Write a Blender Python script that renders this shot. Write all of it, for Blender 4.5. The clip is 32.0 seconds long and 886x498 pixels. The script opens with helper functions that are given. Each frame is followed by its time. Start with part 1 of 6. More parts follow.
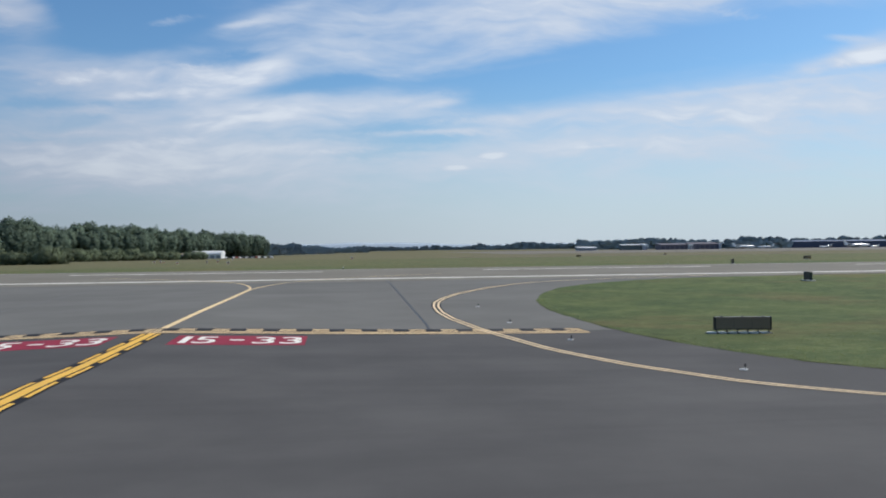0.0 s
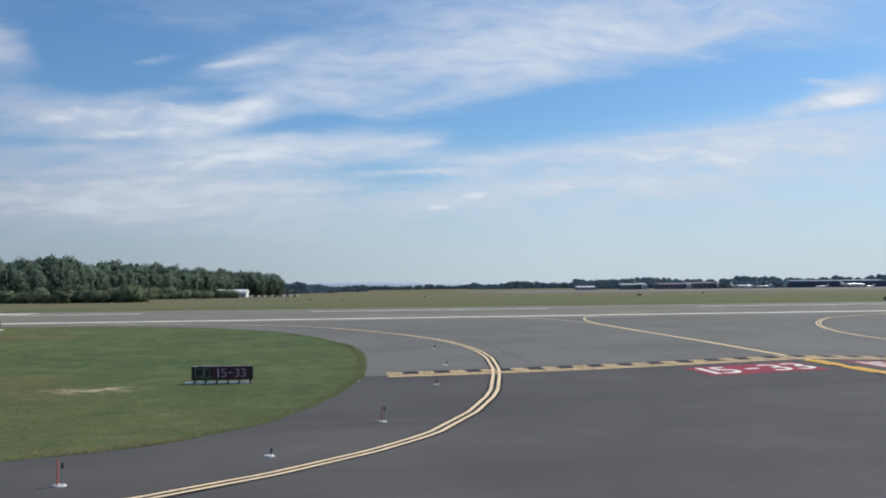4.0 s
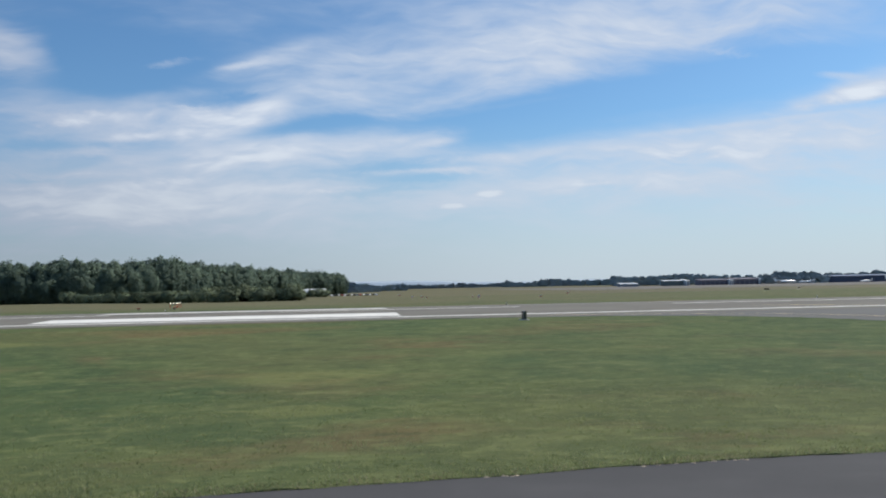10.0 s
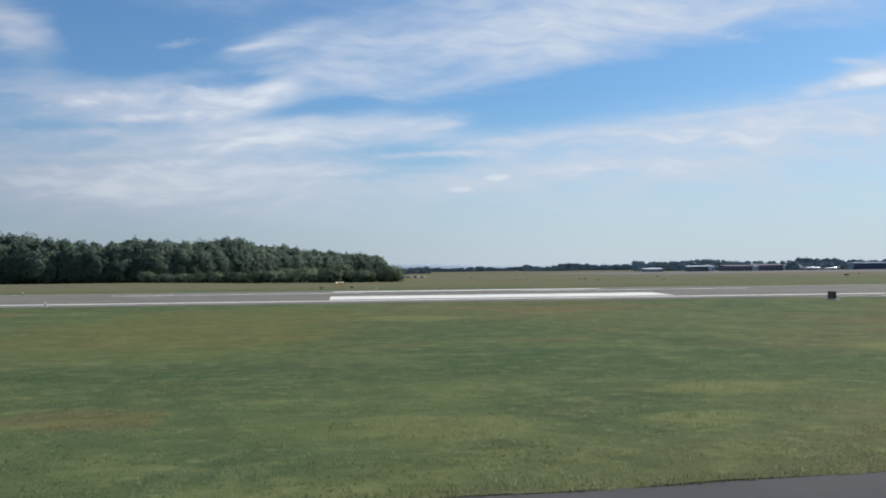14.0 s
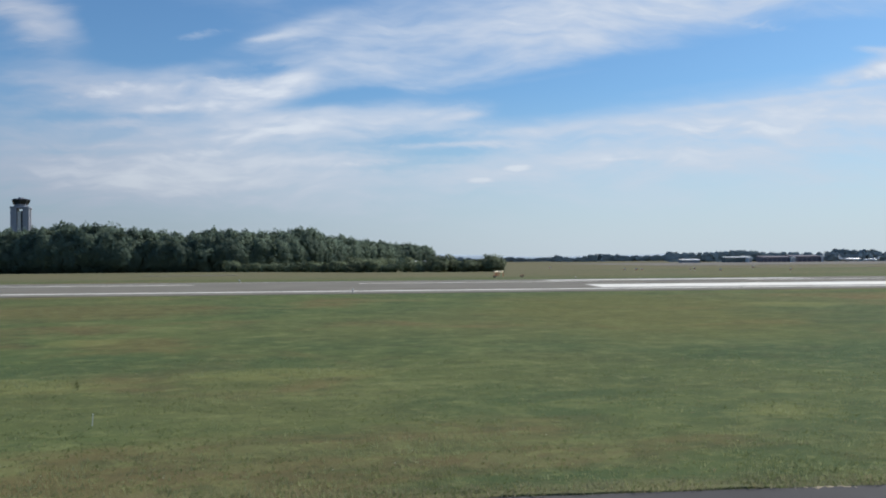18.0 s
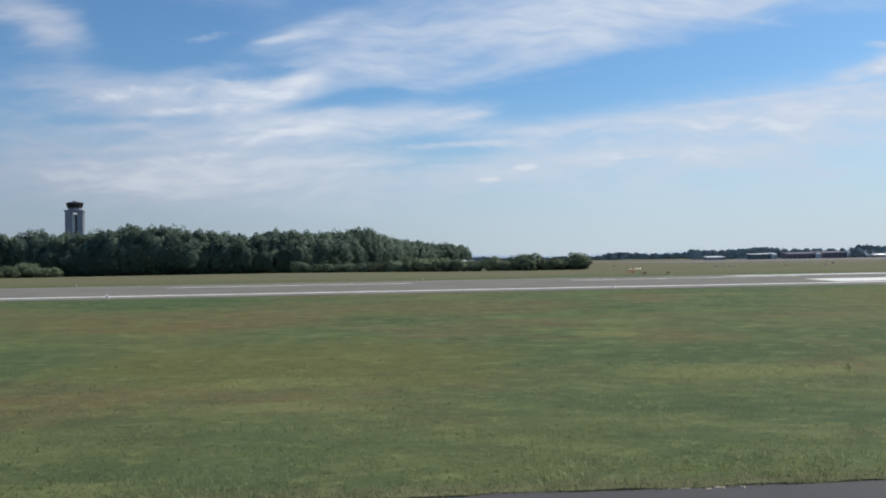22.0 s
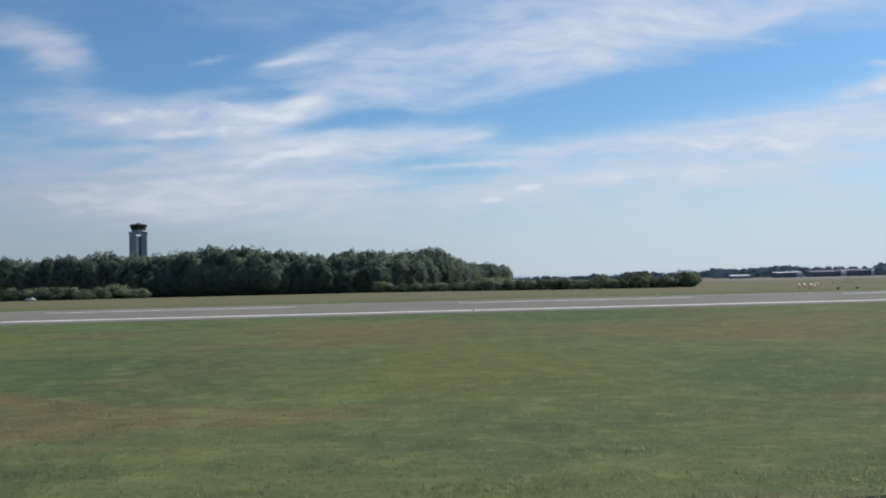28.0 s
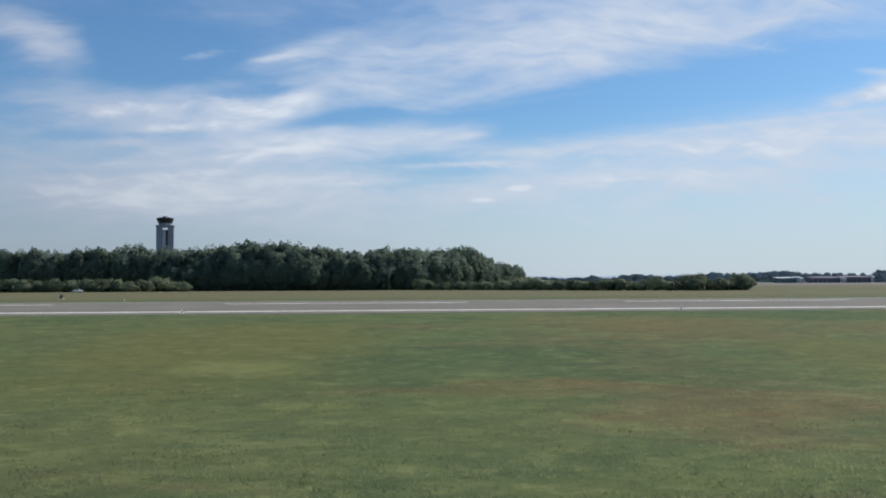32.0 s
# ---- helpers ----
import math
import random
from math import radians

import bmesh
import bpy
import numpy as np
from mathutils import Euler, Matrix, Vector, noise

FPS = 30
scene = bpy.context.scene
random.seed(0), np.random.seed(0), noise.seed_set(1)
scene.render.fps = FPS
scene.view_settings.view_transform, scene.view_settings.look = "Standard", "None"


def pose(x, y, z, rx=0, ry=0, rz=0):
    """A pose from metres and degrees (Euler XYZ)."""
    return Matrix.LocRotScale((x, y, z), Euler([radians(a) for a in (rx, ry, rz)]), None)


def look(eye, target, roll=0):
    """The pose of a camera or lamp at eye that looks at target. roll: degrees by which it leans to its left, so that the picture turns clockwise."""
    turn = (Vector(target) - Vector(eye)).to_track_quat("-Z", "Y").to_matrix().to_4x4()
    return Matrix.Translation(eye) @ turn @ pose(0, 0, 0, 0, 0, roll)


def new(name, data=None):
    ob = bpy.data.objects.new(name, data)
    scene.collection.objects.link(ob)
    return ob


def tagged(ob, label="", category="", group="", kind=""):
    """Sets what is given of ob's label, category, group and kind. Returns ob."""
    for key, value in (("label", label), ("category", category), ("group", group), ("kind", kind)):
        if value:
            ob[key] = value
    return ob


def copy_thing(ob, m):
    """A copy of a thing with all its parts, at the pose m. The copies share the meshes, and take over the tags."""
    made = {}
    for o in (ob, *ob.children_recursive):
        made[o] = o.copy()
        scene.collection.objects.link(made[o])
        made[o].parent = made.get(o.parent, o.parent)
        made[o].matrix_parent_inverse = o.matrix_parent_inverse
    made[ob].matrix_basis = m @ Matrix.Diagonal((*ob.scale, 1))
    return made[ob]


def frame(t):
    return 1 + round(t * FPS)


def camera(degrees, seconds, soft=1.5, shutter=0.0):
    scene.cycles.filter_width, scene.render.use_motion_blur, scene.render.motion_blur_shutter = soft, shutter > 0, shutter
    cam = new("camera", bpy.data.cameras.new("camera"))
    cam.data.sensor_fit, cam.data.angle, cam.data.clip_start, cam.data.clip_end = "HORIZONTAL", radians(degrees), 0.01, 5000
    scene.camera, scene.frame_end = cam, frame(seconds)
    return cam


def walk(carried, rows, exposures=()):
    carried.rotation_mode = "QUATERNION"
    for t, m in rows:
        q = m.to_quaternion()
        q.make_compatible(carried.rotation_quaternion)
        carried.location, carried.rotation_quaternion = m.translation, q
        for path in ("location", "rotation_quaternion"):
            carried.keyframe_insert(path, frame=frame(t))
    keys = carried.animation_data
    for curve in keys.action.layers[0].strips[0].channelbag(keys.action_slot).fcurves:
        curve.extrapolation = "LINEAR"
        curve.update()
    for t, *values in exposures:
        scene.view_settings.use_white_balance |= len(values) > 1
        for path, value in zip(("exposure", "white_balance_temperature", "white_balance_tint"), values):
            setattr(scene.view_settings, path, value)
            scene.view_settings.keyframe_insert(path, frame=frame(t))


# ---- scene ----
cam = camera(54.70, 32.0, soft=1.9)
PATH = [
    (0.0, (0.830, 0.0, 4.60), (12.679, 99.295, 4.300), -0.639),
    (0.5, (-3.962, 0.0, 4.60), (8.168, 99.261, 5.054), -0.636),
    (1.0, (-8.767, 0.0, 4.60), (3.049, 99.297, 5.342), -0.955),
    (1.5, (-13.565, 0.0, 4.60), (-1.804, 99.300, 5.681), -1.211),
    (2.0, (-18.317, 0.0, 4.60), (-5.323, 99.129, 6.751), -0.814),
    (2.5, (-23.002, 0.0, 4.65), (-9.071, 98.952, 8.462), -0.501),
    (3.0, (-27.635, 0.0, 4.68), (-13.415, 98.891, 9.015), -0.575),
    (3.5, (-32.221, 0.0, 4.68), (-18.080, 98.905, 8.933), -0.434),
    (5.5, (-50.240, 0.0, 4.62), (-37.064, 98.954, 10.492), -1.265),
    (6.0, (-54.722, 0.0, 4.60), (-41.480, 98.841, 12.026), -1.188),
    (6.5, (-59.199, 0.0, 4.60), (-46.093, 98.899, 11.478), -0.964),
    (7.0, (-63.679, 0.0, 4.60), (-51.020, 99.035, 10.235), -0.875),
    (7.5, (-68.187, 0.0, 4.60), (-55.705, 99.069, 10.035), -0.864),
    (8.0, (-72.706, 0.0, 4.60), (-60.272, 99.039, 10.650), -0.894),
    (8.5, (-77.212, 0.0, 4.60), (-64.645, 98.968, 11.481), -0.999),
    (9.0, (-81.699, 0.0, 4.60), (-69.355, 99.068, 10.361), -1.092),
    (9.5, (-86.154, 0.0, 4.60), (-73.974, 99.164, 8.861), -1.052),
    (10.0, (-90.605, 0.0, 4.60), (-78.378, 99.163, 8.745), -1.099),
    (10.5, (-95.067, 0.0, 4.60), (-82.890, 99.160, 8.966), -0.980),
    (11.0, (-99.549, 0.0, 4.60), (-87.403, 99.171, 8.797), -0.863),
    (11.5, (-104.057, 0.0, 4.60), (-91.970, 99.197, 8.327), -0.870),
    (12.0, (-108.579, 0.0, 4.60), (-96.841, 99.281, 6.953), -0.735),
    (12.5, (-113.076, 0.0, 4.60), (-101.651, 99.335, 6.009), -0.580),
    (13.0, (-117.527, 0.0, 4.60), (-105.968, 99.313, 6.445), -0.374),
    (13.5, (-121.956, 0.0, 4.60), (-110.426, 99.309, 6.787), -0.352),
    (14.0, (-126.358, 0.0, 4.60), (-115.011, 99.329, 6.839), -0.561),
    (14.5, (-130.712, 0.0, 4.60), (-119.514, 99.343, 6.973), -0.530),
    (16.5, (-147.391, 0.0, 4.60), (-138.064, 99.552, 6.167), -0.584),
    (17.0, (-151.450, 0.0, 4.60), (-142.221, 99.565, 5.886), -0.700),
    (17.5, (-155.498, 0.0, 4.60), (-146.405, 99.580, 5.685), -0.613),
    (18.0, (-159.515, 0.0, 4.60), (-150.432, 99.580, 5.751), -0.432),
    (18.5, (-163.490, 0.0, 4.60), (-154.512, 99.590, 5.687), -0.315),
    (19.0, (-167.422, 0.0, 4.60), (-158.324, 99.579, 5.682), -0.323),
    (19.5, (-171.348, 0.0, 4.60), (-162.128, 99.568, 5.687), -0.605),
    (20.0, (-175.261, 0.0, 4.60), (-166.264, 99.588, 5.755), -0.744),
    (20.5, (-179.125, 0.0, 4.60), (-170.206, 99.594, 5.792), -0.699),
    (21.0, (-182.939, 0.0, 4.60), (-174.113, 99.607, 5.309), -0.637),
    (21.5, (-186.718, 0.0, 4.60), (-178.335, 99.646, 5.288), -0.857),
    (22.0, (-190.459, 0.0, 4.60), (-182.424, 99.670, 5.753), -0.960),
    (22.5, (-194.189, 0.0, 4.60), (-186.369, 99.689, 5.600), -0.811),
    (23.0, (-197.913, 0.0, 4.60), (-190.090, 99.685, 5.905), -0.620),
    (23.5, (-201.635, 0.0, 4.60), (-193.635, 99.668, 6.135), -0.607),
    (24.0, (-205.362, 0.0, 4.60), (-197.312, 99.664, 6.106), -0.767),
    (24.5, (-209.030, 0.0, 4.60), (-201.148, 99.677, 6.140), -0.800),
    (25.0, (-212.622, 0.0, 4.60), (-204.685, 99.659, 6.844), -0.678),
    (25.5, (-216.088, 0.0, 4.60), (-207.780, 99.595, 8.049), -0.744),
    (27.5, (-230.126, 0.0, 4.60), (-222.735, 99.686, 7.461), -1.823),
    (28.0, (-233.605, 0.0, 4.60), (-225.931, 99.641, 8.169), -1.294),
    (28.5, (-237.077, 0.0, 4.60), (-229.255, 99.630, 8.172), -1.027),
    (29.0, (-240.536, 0.0, 4.60), (-232.729, 99.635, 8.048), -0.808),
    (29.5, (-243.980, 0.0, 4.60), (-236.027, 99.629, 7.881), -0.452),
    (30.0, (-247.413, 0.0, 4.60), (-239.313, 99.624, 7.690), -0.389),
    (30.5, (-250.842, 0.0, 4.60), (-242.657, 99.614, 7.764), -0.423),
    (31.0, (-254.273, 0.0, 4.60), (-245.853, 99.584, 8.078), -0.208),
    (31.5, (-257.714, 0.0, 4.60), (-249.051, 99.555, 8.302), -0.044),
    (32.0, (-261.167, 0.0, 4.60), (-252.308, 99.547, 8.060), -0.240),
]
walk(cam, [(t, look(eye, target, roll)) for t, eye, target, roll in PATH], [(0.0, 0.0), (32.0, 0.0)])

# ---- sky, sun ----
SUN_AZ, SUN_EL = radians(62.0), radians(44.0)      # azimuth from +Y towards +X
SUN_DIR = Vector((math.sin(SUN_AZ) * math.cos(SUN_EL), math.cos(SUN_AZ) * math.cos(SUN_EL), math.sin(SUN_EL)))
sun_data = bpy.data.lights.new("sun", "SUN")
sun_data.energy, sun_data.angle, sun_data.color = 4.2, radians(0.6), (1.0, 0.95, 0.87)
sun = new("sun", sun_data)
sun.matrix_world = look(tuple(SUN_DIR * 200), (0, 0, 0))

# cirrus: place (x/y, z/y of the direction), half length, half width above and below, rise in degrees, weight
HIGH_BAND = [
    (0.142, 0.243, 0.285, 0.0690, 0.0190, 11.6, 0.31),
    (0.357, 0.293, 0.250, 0.0720, 0.0215, 13.1, 0.35),
    (0.022, 0.246, 0.165, 0.0520, 0.0347, 10.3, 0.15),
    (0.266, 0.310, 0.266, 0.0504, 0.0286, 11.4, 0.22),
    (-0.050, 0.262, 0.145, 0.0420, 0.0330, 10.5, 0.10),
    (0.105, 0.203, 0.067, 0.0108, 0.0049, 10.4, 0.24),
    (0.265, 0.245, 0.119, 0.0201, 0.0085, 11.9, 0.17),
    (0.472, 0.308, 0.117, 0.0375, 0.0146, 13.9, 0.14),
    (0.583, 0.318, 0.090, 0.0381, 0.0207, 7.3, 0.22),
]
MID_BANK = [
    (0.022, 0.167, 0.118, 0.0119, 0.0225, 2.7, 0.8),
    (0.108, 0.174, 0.040, 0.0067, 0.0093, 5.8, 0.45),
    (-0.133, 0.152, 0.079, 0.0143, 0.0143, 4.7, 0.45),
    (-0.136, 0.190, 0.063, 0.0143, 0.0156, 5.0, 0.75),
    (-0.082, 0.208, 0.032, 0.0091, 0.0091, 17.2, 0.75),
    (-0.239, 0.205, 0.087, 0.0115, 0.0218, 6.2, 0.45),
    (-0.294, 0.195, 0.040, 0.0057, 0.0064, 3.0, 0.5),
    (-0.030, 0.151, 0.123, 0.0131, 0.0157, 2.7, 0.32),
    (-0.230, 0.173, 0.025, 0.0038, 0.0038, 4.9, 0.45),
    (-0.270, 0.158, 0.037, 0.0045, 0.0045, 2.8, 0.35),
    (-0.167, 0.201, 0.038, 0.0065, 0.0091, -7.3, 0.35),
    (-0.043, 0.118, 0.071, 0.0059, 0.0072, 1.4, 0.3),
    (-0.196, 0.121, 0.050, 0.0039, 0.0045, 2.5, 0.28),
]
LEFT_VEIL = [
    (-0.288, 0.154, 0.183, 0.0446, 0.0510, 0.7, 0.55),
    (-0.318, 0.106, 0.194, 0.0228, 0.0348, 0.3, 0.55),
    (-0.133, 0.111, 0.158, 0.0168, 0.0259, 2.4, 0.49),
    (-0.337, 0.218, 0.067, 0.0139, 0.0139, 7.4, 0.39),
    (-0.221, 0.078, 0.260, 0.0230, 0.0384, 1.2, 0.45),
    (0.008, 0.092, 0.170, 0.0197, 0.0329, 2.3, 0.33),
]
RIGHT_VEIL = [
    (0.471, 0.172, 0.300, 0.0200, 0.0380, 6.0, 0.66),
    (0.356, 0.155, 0.090, 0.0110, 0.0130, 5.5, 0.32),
    (0.514, 0.160, 0.100, 0.0085, 0.0100, 3.5, 0.36),
    (0.237, 0.149, 0.140, 0.0085, 0.0100, 3.5, 0.42),
    (0.641, 0.190, 0.113, 0.0240, 0.0424, 5.5, 0.36),
    (0.320, 0.124, 0.183, 0.0095, 0.0164, 4.3, 0.32),
    (0.441, 0.115, 0.303, 0.0207, 0.0415, 3.2, 0.43),
]
WISPS = [
    (0.645, 0.227, 0.076, 0.0099, 0.0064, 10.4, 1),
    (0.672, 0.243, 0.046, 0.0142, 0.0113, 14.2, 0.8),
    (0.625, 0.255, 0.027, 0.0036, 0.0043, -2.5, 0.55),
    (0.516, 0.276, 0.066, 0.0042, 0.0042, -7.3, 0.28),
    (-0.370, 0.274, 0.056, 0.0200, 0.0170, -22.0, 1.15),
    (-0.376, 0.248, 0.036, 0.0125, 0.0125, -9.3, 0.45),
    (-0.192, 0.258, 0.026, 0.0045, 0.0050, 9.6, 0.70),
    (-0.108, 0.257, 0.024, 0.0032, 0.0032, 9.5, 0.45),
    (-0.075, 0.268, 0.060, 0.0085, 0.0075, 16.6, 0.42),
    (0.136, 0.092, 0.012, 0.0025, 0.0026, 1.0, 1.2),
    (0.180, 0.107, 0.012, 0.0028, 0.0029, 1.5, 1.2),
    (0.088, 0.109, 0.028, 0.0023, 0.0023, 2.3, 0.4),
]
STREAKS = [
    (0.061, 0.133, 0.066, 0.0033, 0.0033, 2.5, 0.38),
    (0.148, 0.148, 0.054, 0.0033, 0.0040, 4.6, 0.35),
    (0.309, 0.118, 0.022, 0.0017, 0.0020, 3.3, 0.4),
    (0.022, 0.112, 0.059, 0.0033, 0.0040, 1.4, 0.3),
    (0.121, 0.169, 0.027, 0.0033, 0.0040, 6.7, 0.4),
    (-0.306, 0.130, 0.055, 0.0032, 0.0032, 1.6, 0.3),
    (0.446, 0.227, 0.022, 0.0028, 0.0028, -1.8, 0.22),
    (0.210, 0.213, 0.110, 0.0034, 0.0034, 8.9, 0.22),
    (0.493, 0.191, 0.117, 0.0028, 0.0035, 6.6, 0.25),
]
GAPS = [
    (-0.232, 0.262, 0.125, 0.0323, 0.0355, -2.7, -0.52),
    (-0.133, 0.217, 0.044, 0.0065, 0.0065, 5.2, -0.45),
    (-0.030, 0.188, 0.071, 0.0079, 0.0072, 3.9, -0.55),
    (0.328, 0.223, 0.234, 0.0164, 0.0273, 10.3, -0.55),
    (0.560, 0.266, 0.127, 0.0168, 0.0253, 8.9, -0.35),
    (0.084, 0.140, 0.073, 0.0066, 0.0060, 4.5, -0.70),
    (0.054, 0.111, 0.060, 0.0046, 0.0060, 3.4, -0.62),
]
BREAKS = [
    (0.104, 0.126, 0.054, 0.0047, 0.0053, 3.4, -0.65),
    (-0.343, 0.165, 0.036, 0.0057, 0.0057, 3.9, -0.3),
    (-0.331, 0.125, 0.060, 0.0051, 0.0051, 1.5, -0.28),
    (-0.171, 0.147, 0.031, 0.0032, 0.0032, 3.7, -0.25),
    (-0.288, 0.234, 0.067, 0.0090, 0.0090, -5.1, -0.25),
    (0.391, 0.136, 0.157, 0.0055, 0.0055, 3.4, -0.22),
    (0.196, 0.180, 0.089, 0.0067, 0.0094, 6.7, -0.3),
    (-0.030, 0.296, 0.072, 0.0197, 0.0197, 9.7, -0.2),
    (0.129, 0.293, 0.082, 0.0067, 0.0067, 13.4, -0.18),
    (0.321, 0.196, 0.106, 0.0055, 0.0055, 7.7, 0.16),
]


def node(tree, kind, **sets):
    n = tree.nodes.new(kind)
    for k, v in sets.items():
        n.inputs[k.replace("_", " ")].default_value = v
    return n


def math_node(tree, op, a, b=None, clamp=False):
    n = tree.nodes.new("ShaderNodeMath")
    n.operation, n.use_clamp = op, clamp
    for i, v in enumerate((a, b)):
        if v is None:
            continue
        if isinstance(v, (int, float)):
            n.inputs[i].default_value = v
        else:
            tree.links.new(v, n.inputs[i])
    return n.outputs[0]


def smooth(tree, value, lo, hi, a=0.0, b=1.0):
    n = tree.nodes.new("ShaderNodeMapRange")
    n.interpolation_type = "SMOOTHSTEP"
    n.inputs["From Min"].default_value, n.inputs["From Max"].default_value = lo, hi
    n.inputs["To Min"].default_value, n.inputs["To Max"].default_value = a, b
    tree.links.new(value, n.inputs["Value"])
    return n.outputs[0]


def combine(tree, x, y, z=0.0):
    n = tree.nodes.new("ShaderNodeCombineXYZ")
    for i, v in enumerate((x, y, z)):
        if isinstance(v, (int, float)):
            n.inputs[i].default_value = v
        else:
            tree.links.new(v, n.inputs[i])
    return n.outputs[0]


def noise_node(tree, vector, scale, detail=4.0, rough=0.55, distortion=0.0):
    n = node(tree, "ShaderNodeTexNoise", Scale=scale, Detail=detail, Roughness=rough, Distortion=distortion)
    tree.links.new(vector, n.inputs["Vector"])
    return n.outputs["Fac"]


def mix_colour(tree, fac, a, b):
    n = tree.nodes.new("ShaderNodeMix")
    n.data_type = "RGBA"
    for key, v in ((0, fac), (6, a), (7, b)):
        if isinstance(v, (int, float)):
            n.inputs[key].default_value = v
        elif isinstance(v, tuple):
            n.inputs[key].default_value = (*v, 1.0) if len(v) == 3 else v
        else:
            tree.links.new(v, n.inputs[key])
    return n.outputs[2]


SKY_STRENGTH, HAZE, SKY_TINT = 0.097, 0.80, (0.63, 0.91, 1.12)
CLOUD_SHADE, CLOUD_COLOUR, CLOUD_BRIGHT = (4.5, 5.2, 6.6), (6.1, 6.9, 8.2), (7.8, 8.4, 9.2)
HAZE_FAR, HAZE_SUN = (3.35, 3.9, 4.75), (5.7, 6.6, 7.6)
world = bpy.data.worlds.new("sky")
scene.world = world
world.use_nodes = True
wt = world.node_tree
wt.nodes.clear()
sky = wt.nodes.new("ShaderNodeTexSky")
sky.sky_type, sky.sun_disc = "NISHITA", False
sky.sun_elevation, sky.sun_rotation = SUN_EL, SUN_AZ
sky.air_density, sky.dust_density, sky.ozone_density = 1.0, 0.6, 2.0
coord = wt.nodes.new("ShaderNodeTexCoord")
split = wt.nodes.new("ShaderNodeSeparateXYZ")
wt.links.new(coord.outputs["Generated"], split.inputs[0])
dx, dy, dz = split.outputs
ahead = math_node(wt, "MAXIMUM", dy, 0.08)
u, v = math_node(wt, "DIVIDE", dx, ahead), math_node(wt, "DIVIDE", dz, ahead)
uv = combine(wt, u, v)
# noise drawn out along the streaks, bent by a wider one
bend = noise_node(wt, uv, 5.0, 3.0, 0.5)
bent = combine(wt, u, math_node(wt, "ADD", v, math_node(wt, "MULTIPLY", math_node(wt, "SUBTRACT", bend, 0.5), 0.07)))


def streaky(turn, sx, sy, detail, rough):
    mp = wt.nodes.new("ShaderNodeMapping")
    mp.inputs["Rotation"].default_value = (0, 0, radians(-turn))
    mp.inputs["Scale"].default_value = (sx, sy, 1.0)
    wt.links.new(bent, mp.inputs["Vector"])
    return noise_node(wt, mp.outputs[0], 1.0, detail, rough, 0.3)


fray, fine = streaky(9.0, 6.0, 26.0, 6.0, 0.58), streaky(6.0, 20.0, 82.0, 3.0, 0.5)
shift = math_node(wt, "MULTIPLY", math_node(wt, "SUBTRACT", fray, 0.5), 0.045)
frayed = combine(wt, math_node(wt, "ADD", u, math_node(wt, "MULTIPLY", shift, 2.0)), math_node(wt, "ADD", v, shift))
ripple = math_node(wt, "MULTIPLY", math_node(wt, "SUBTRACT", streaky(3.0, 60.0, 150.0, 4.0, 0.6), 0.5), 0.016)
ruffled = combine(wt, math_node(wt, "ADD", u, math_node(wt, "MULTIPLY", ripple, 2.5)), math_node(wt, "ADD", v, ripple))
dented = combine(wt, math_node(wt, "ADD", u, math_node(wt, "MULTIPLY", ripple, 0.4)), math_node(wt, "ADD", v, math_node(wt, "MULTIPLY", ripple, 0.25)))
field = None
for su, sv, length, upper, lower, rise, weight in HIGH_BAND + MID_BANK + LEFT_VEIL + RIGHT_VEIL + WISPS + STREAKS + GAPS + BREAKS:
    place = wt.nodes.new("ShaderNodeMapping")
    place.vector_type = "TEXTURE"
    place.inputs["Location"].default_value = (su, sv, 0)
    place.inputs["Rotation"].default_value = (0, 0, radians(rise))
    place.inputs["Scale"].default_value = (length * 1.9, upper * 2.0, 1)
    wt.links.new(frayed if upper > 0.0075 else (ruffled if upper > 0.0038 else dented), place.inputs["Vector"])
    flat = place.outputs[0]
    if abs(upper - lower) > 0.15 * upper:
        # one edge sharper than the other
        axes = wt.nodes.new("ShaderNodeSeparateXYZ")
        wt.links.new(flat, axes.inputs[0])
        flat = combine(wt, axes.outputs[0], math_node(wt, "MAXIMUM", axes.outputs[1], math_node(wt, "MULTIPLY", axes.outputs[1], -upper / lower)))
    ball = wt.nodes.new("ShaderNodeTexGradient")
    ball.gradient_type = "SPHERICAL"
    wt.links.new(flat, ball.inputs[0])
    one = smooth(wt, ball.outputs["Fac"], 0.0, 1.0, 0.0, weight)
    field = one if field is None else math_node(wt, "ADD", field, one)
rough_edge = math_node(wt, "ADD", math_node(wt, "MULTIPLY", math_node(wt, "SUBTRACT", fray, 0.5), 0.62), math_node(wt, "MULTIPLY", math_node(wt, "SUBTRACT", fine, 0.5), 0.30))
torn = math_node(wt, "MULTIPLY", field, math_node(wt, "MULTIPLY", smooth(wt, fray, 0.32, 0.66, 0.80, 1.15), smooth(wt, fine, 0.3, 0.7, 0.9, 1.1)))
density = math_node(wt, "ADD", math_node(wt, "ADD", torn, smooth(wt, u, -0.45, 0.2, 0.02, 0.12)), rough_edge)
cover = smooth(wt, density, -0.2, 1.25, 0.0, 0.95)
haze = smooth(wt, dz, 0.20, 0.0, 0.0, HAZE)
tinted = mix_colour(wt, 1.0, sky.outputs[0], SKY_TINT)
wt.nodes[-1].blend_type = "MULTIPLY"
veil = mix_colour(wt, smooth(wt, u, -0.5, 0.0), CLOUD_SHADE, CLOUD_COLOUR)
bright = mix_colour(wt, smooth(wt, density, 0.85, 1.7), veil, CLOUD_BRIGHT)
clouded = mix_colour(wt, cover, tinted, bright)
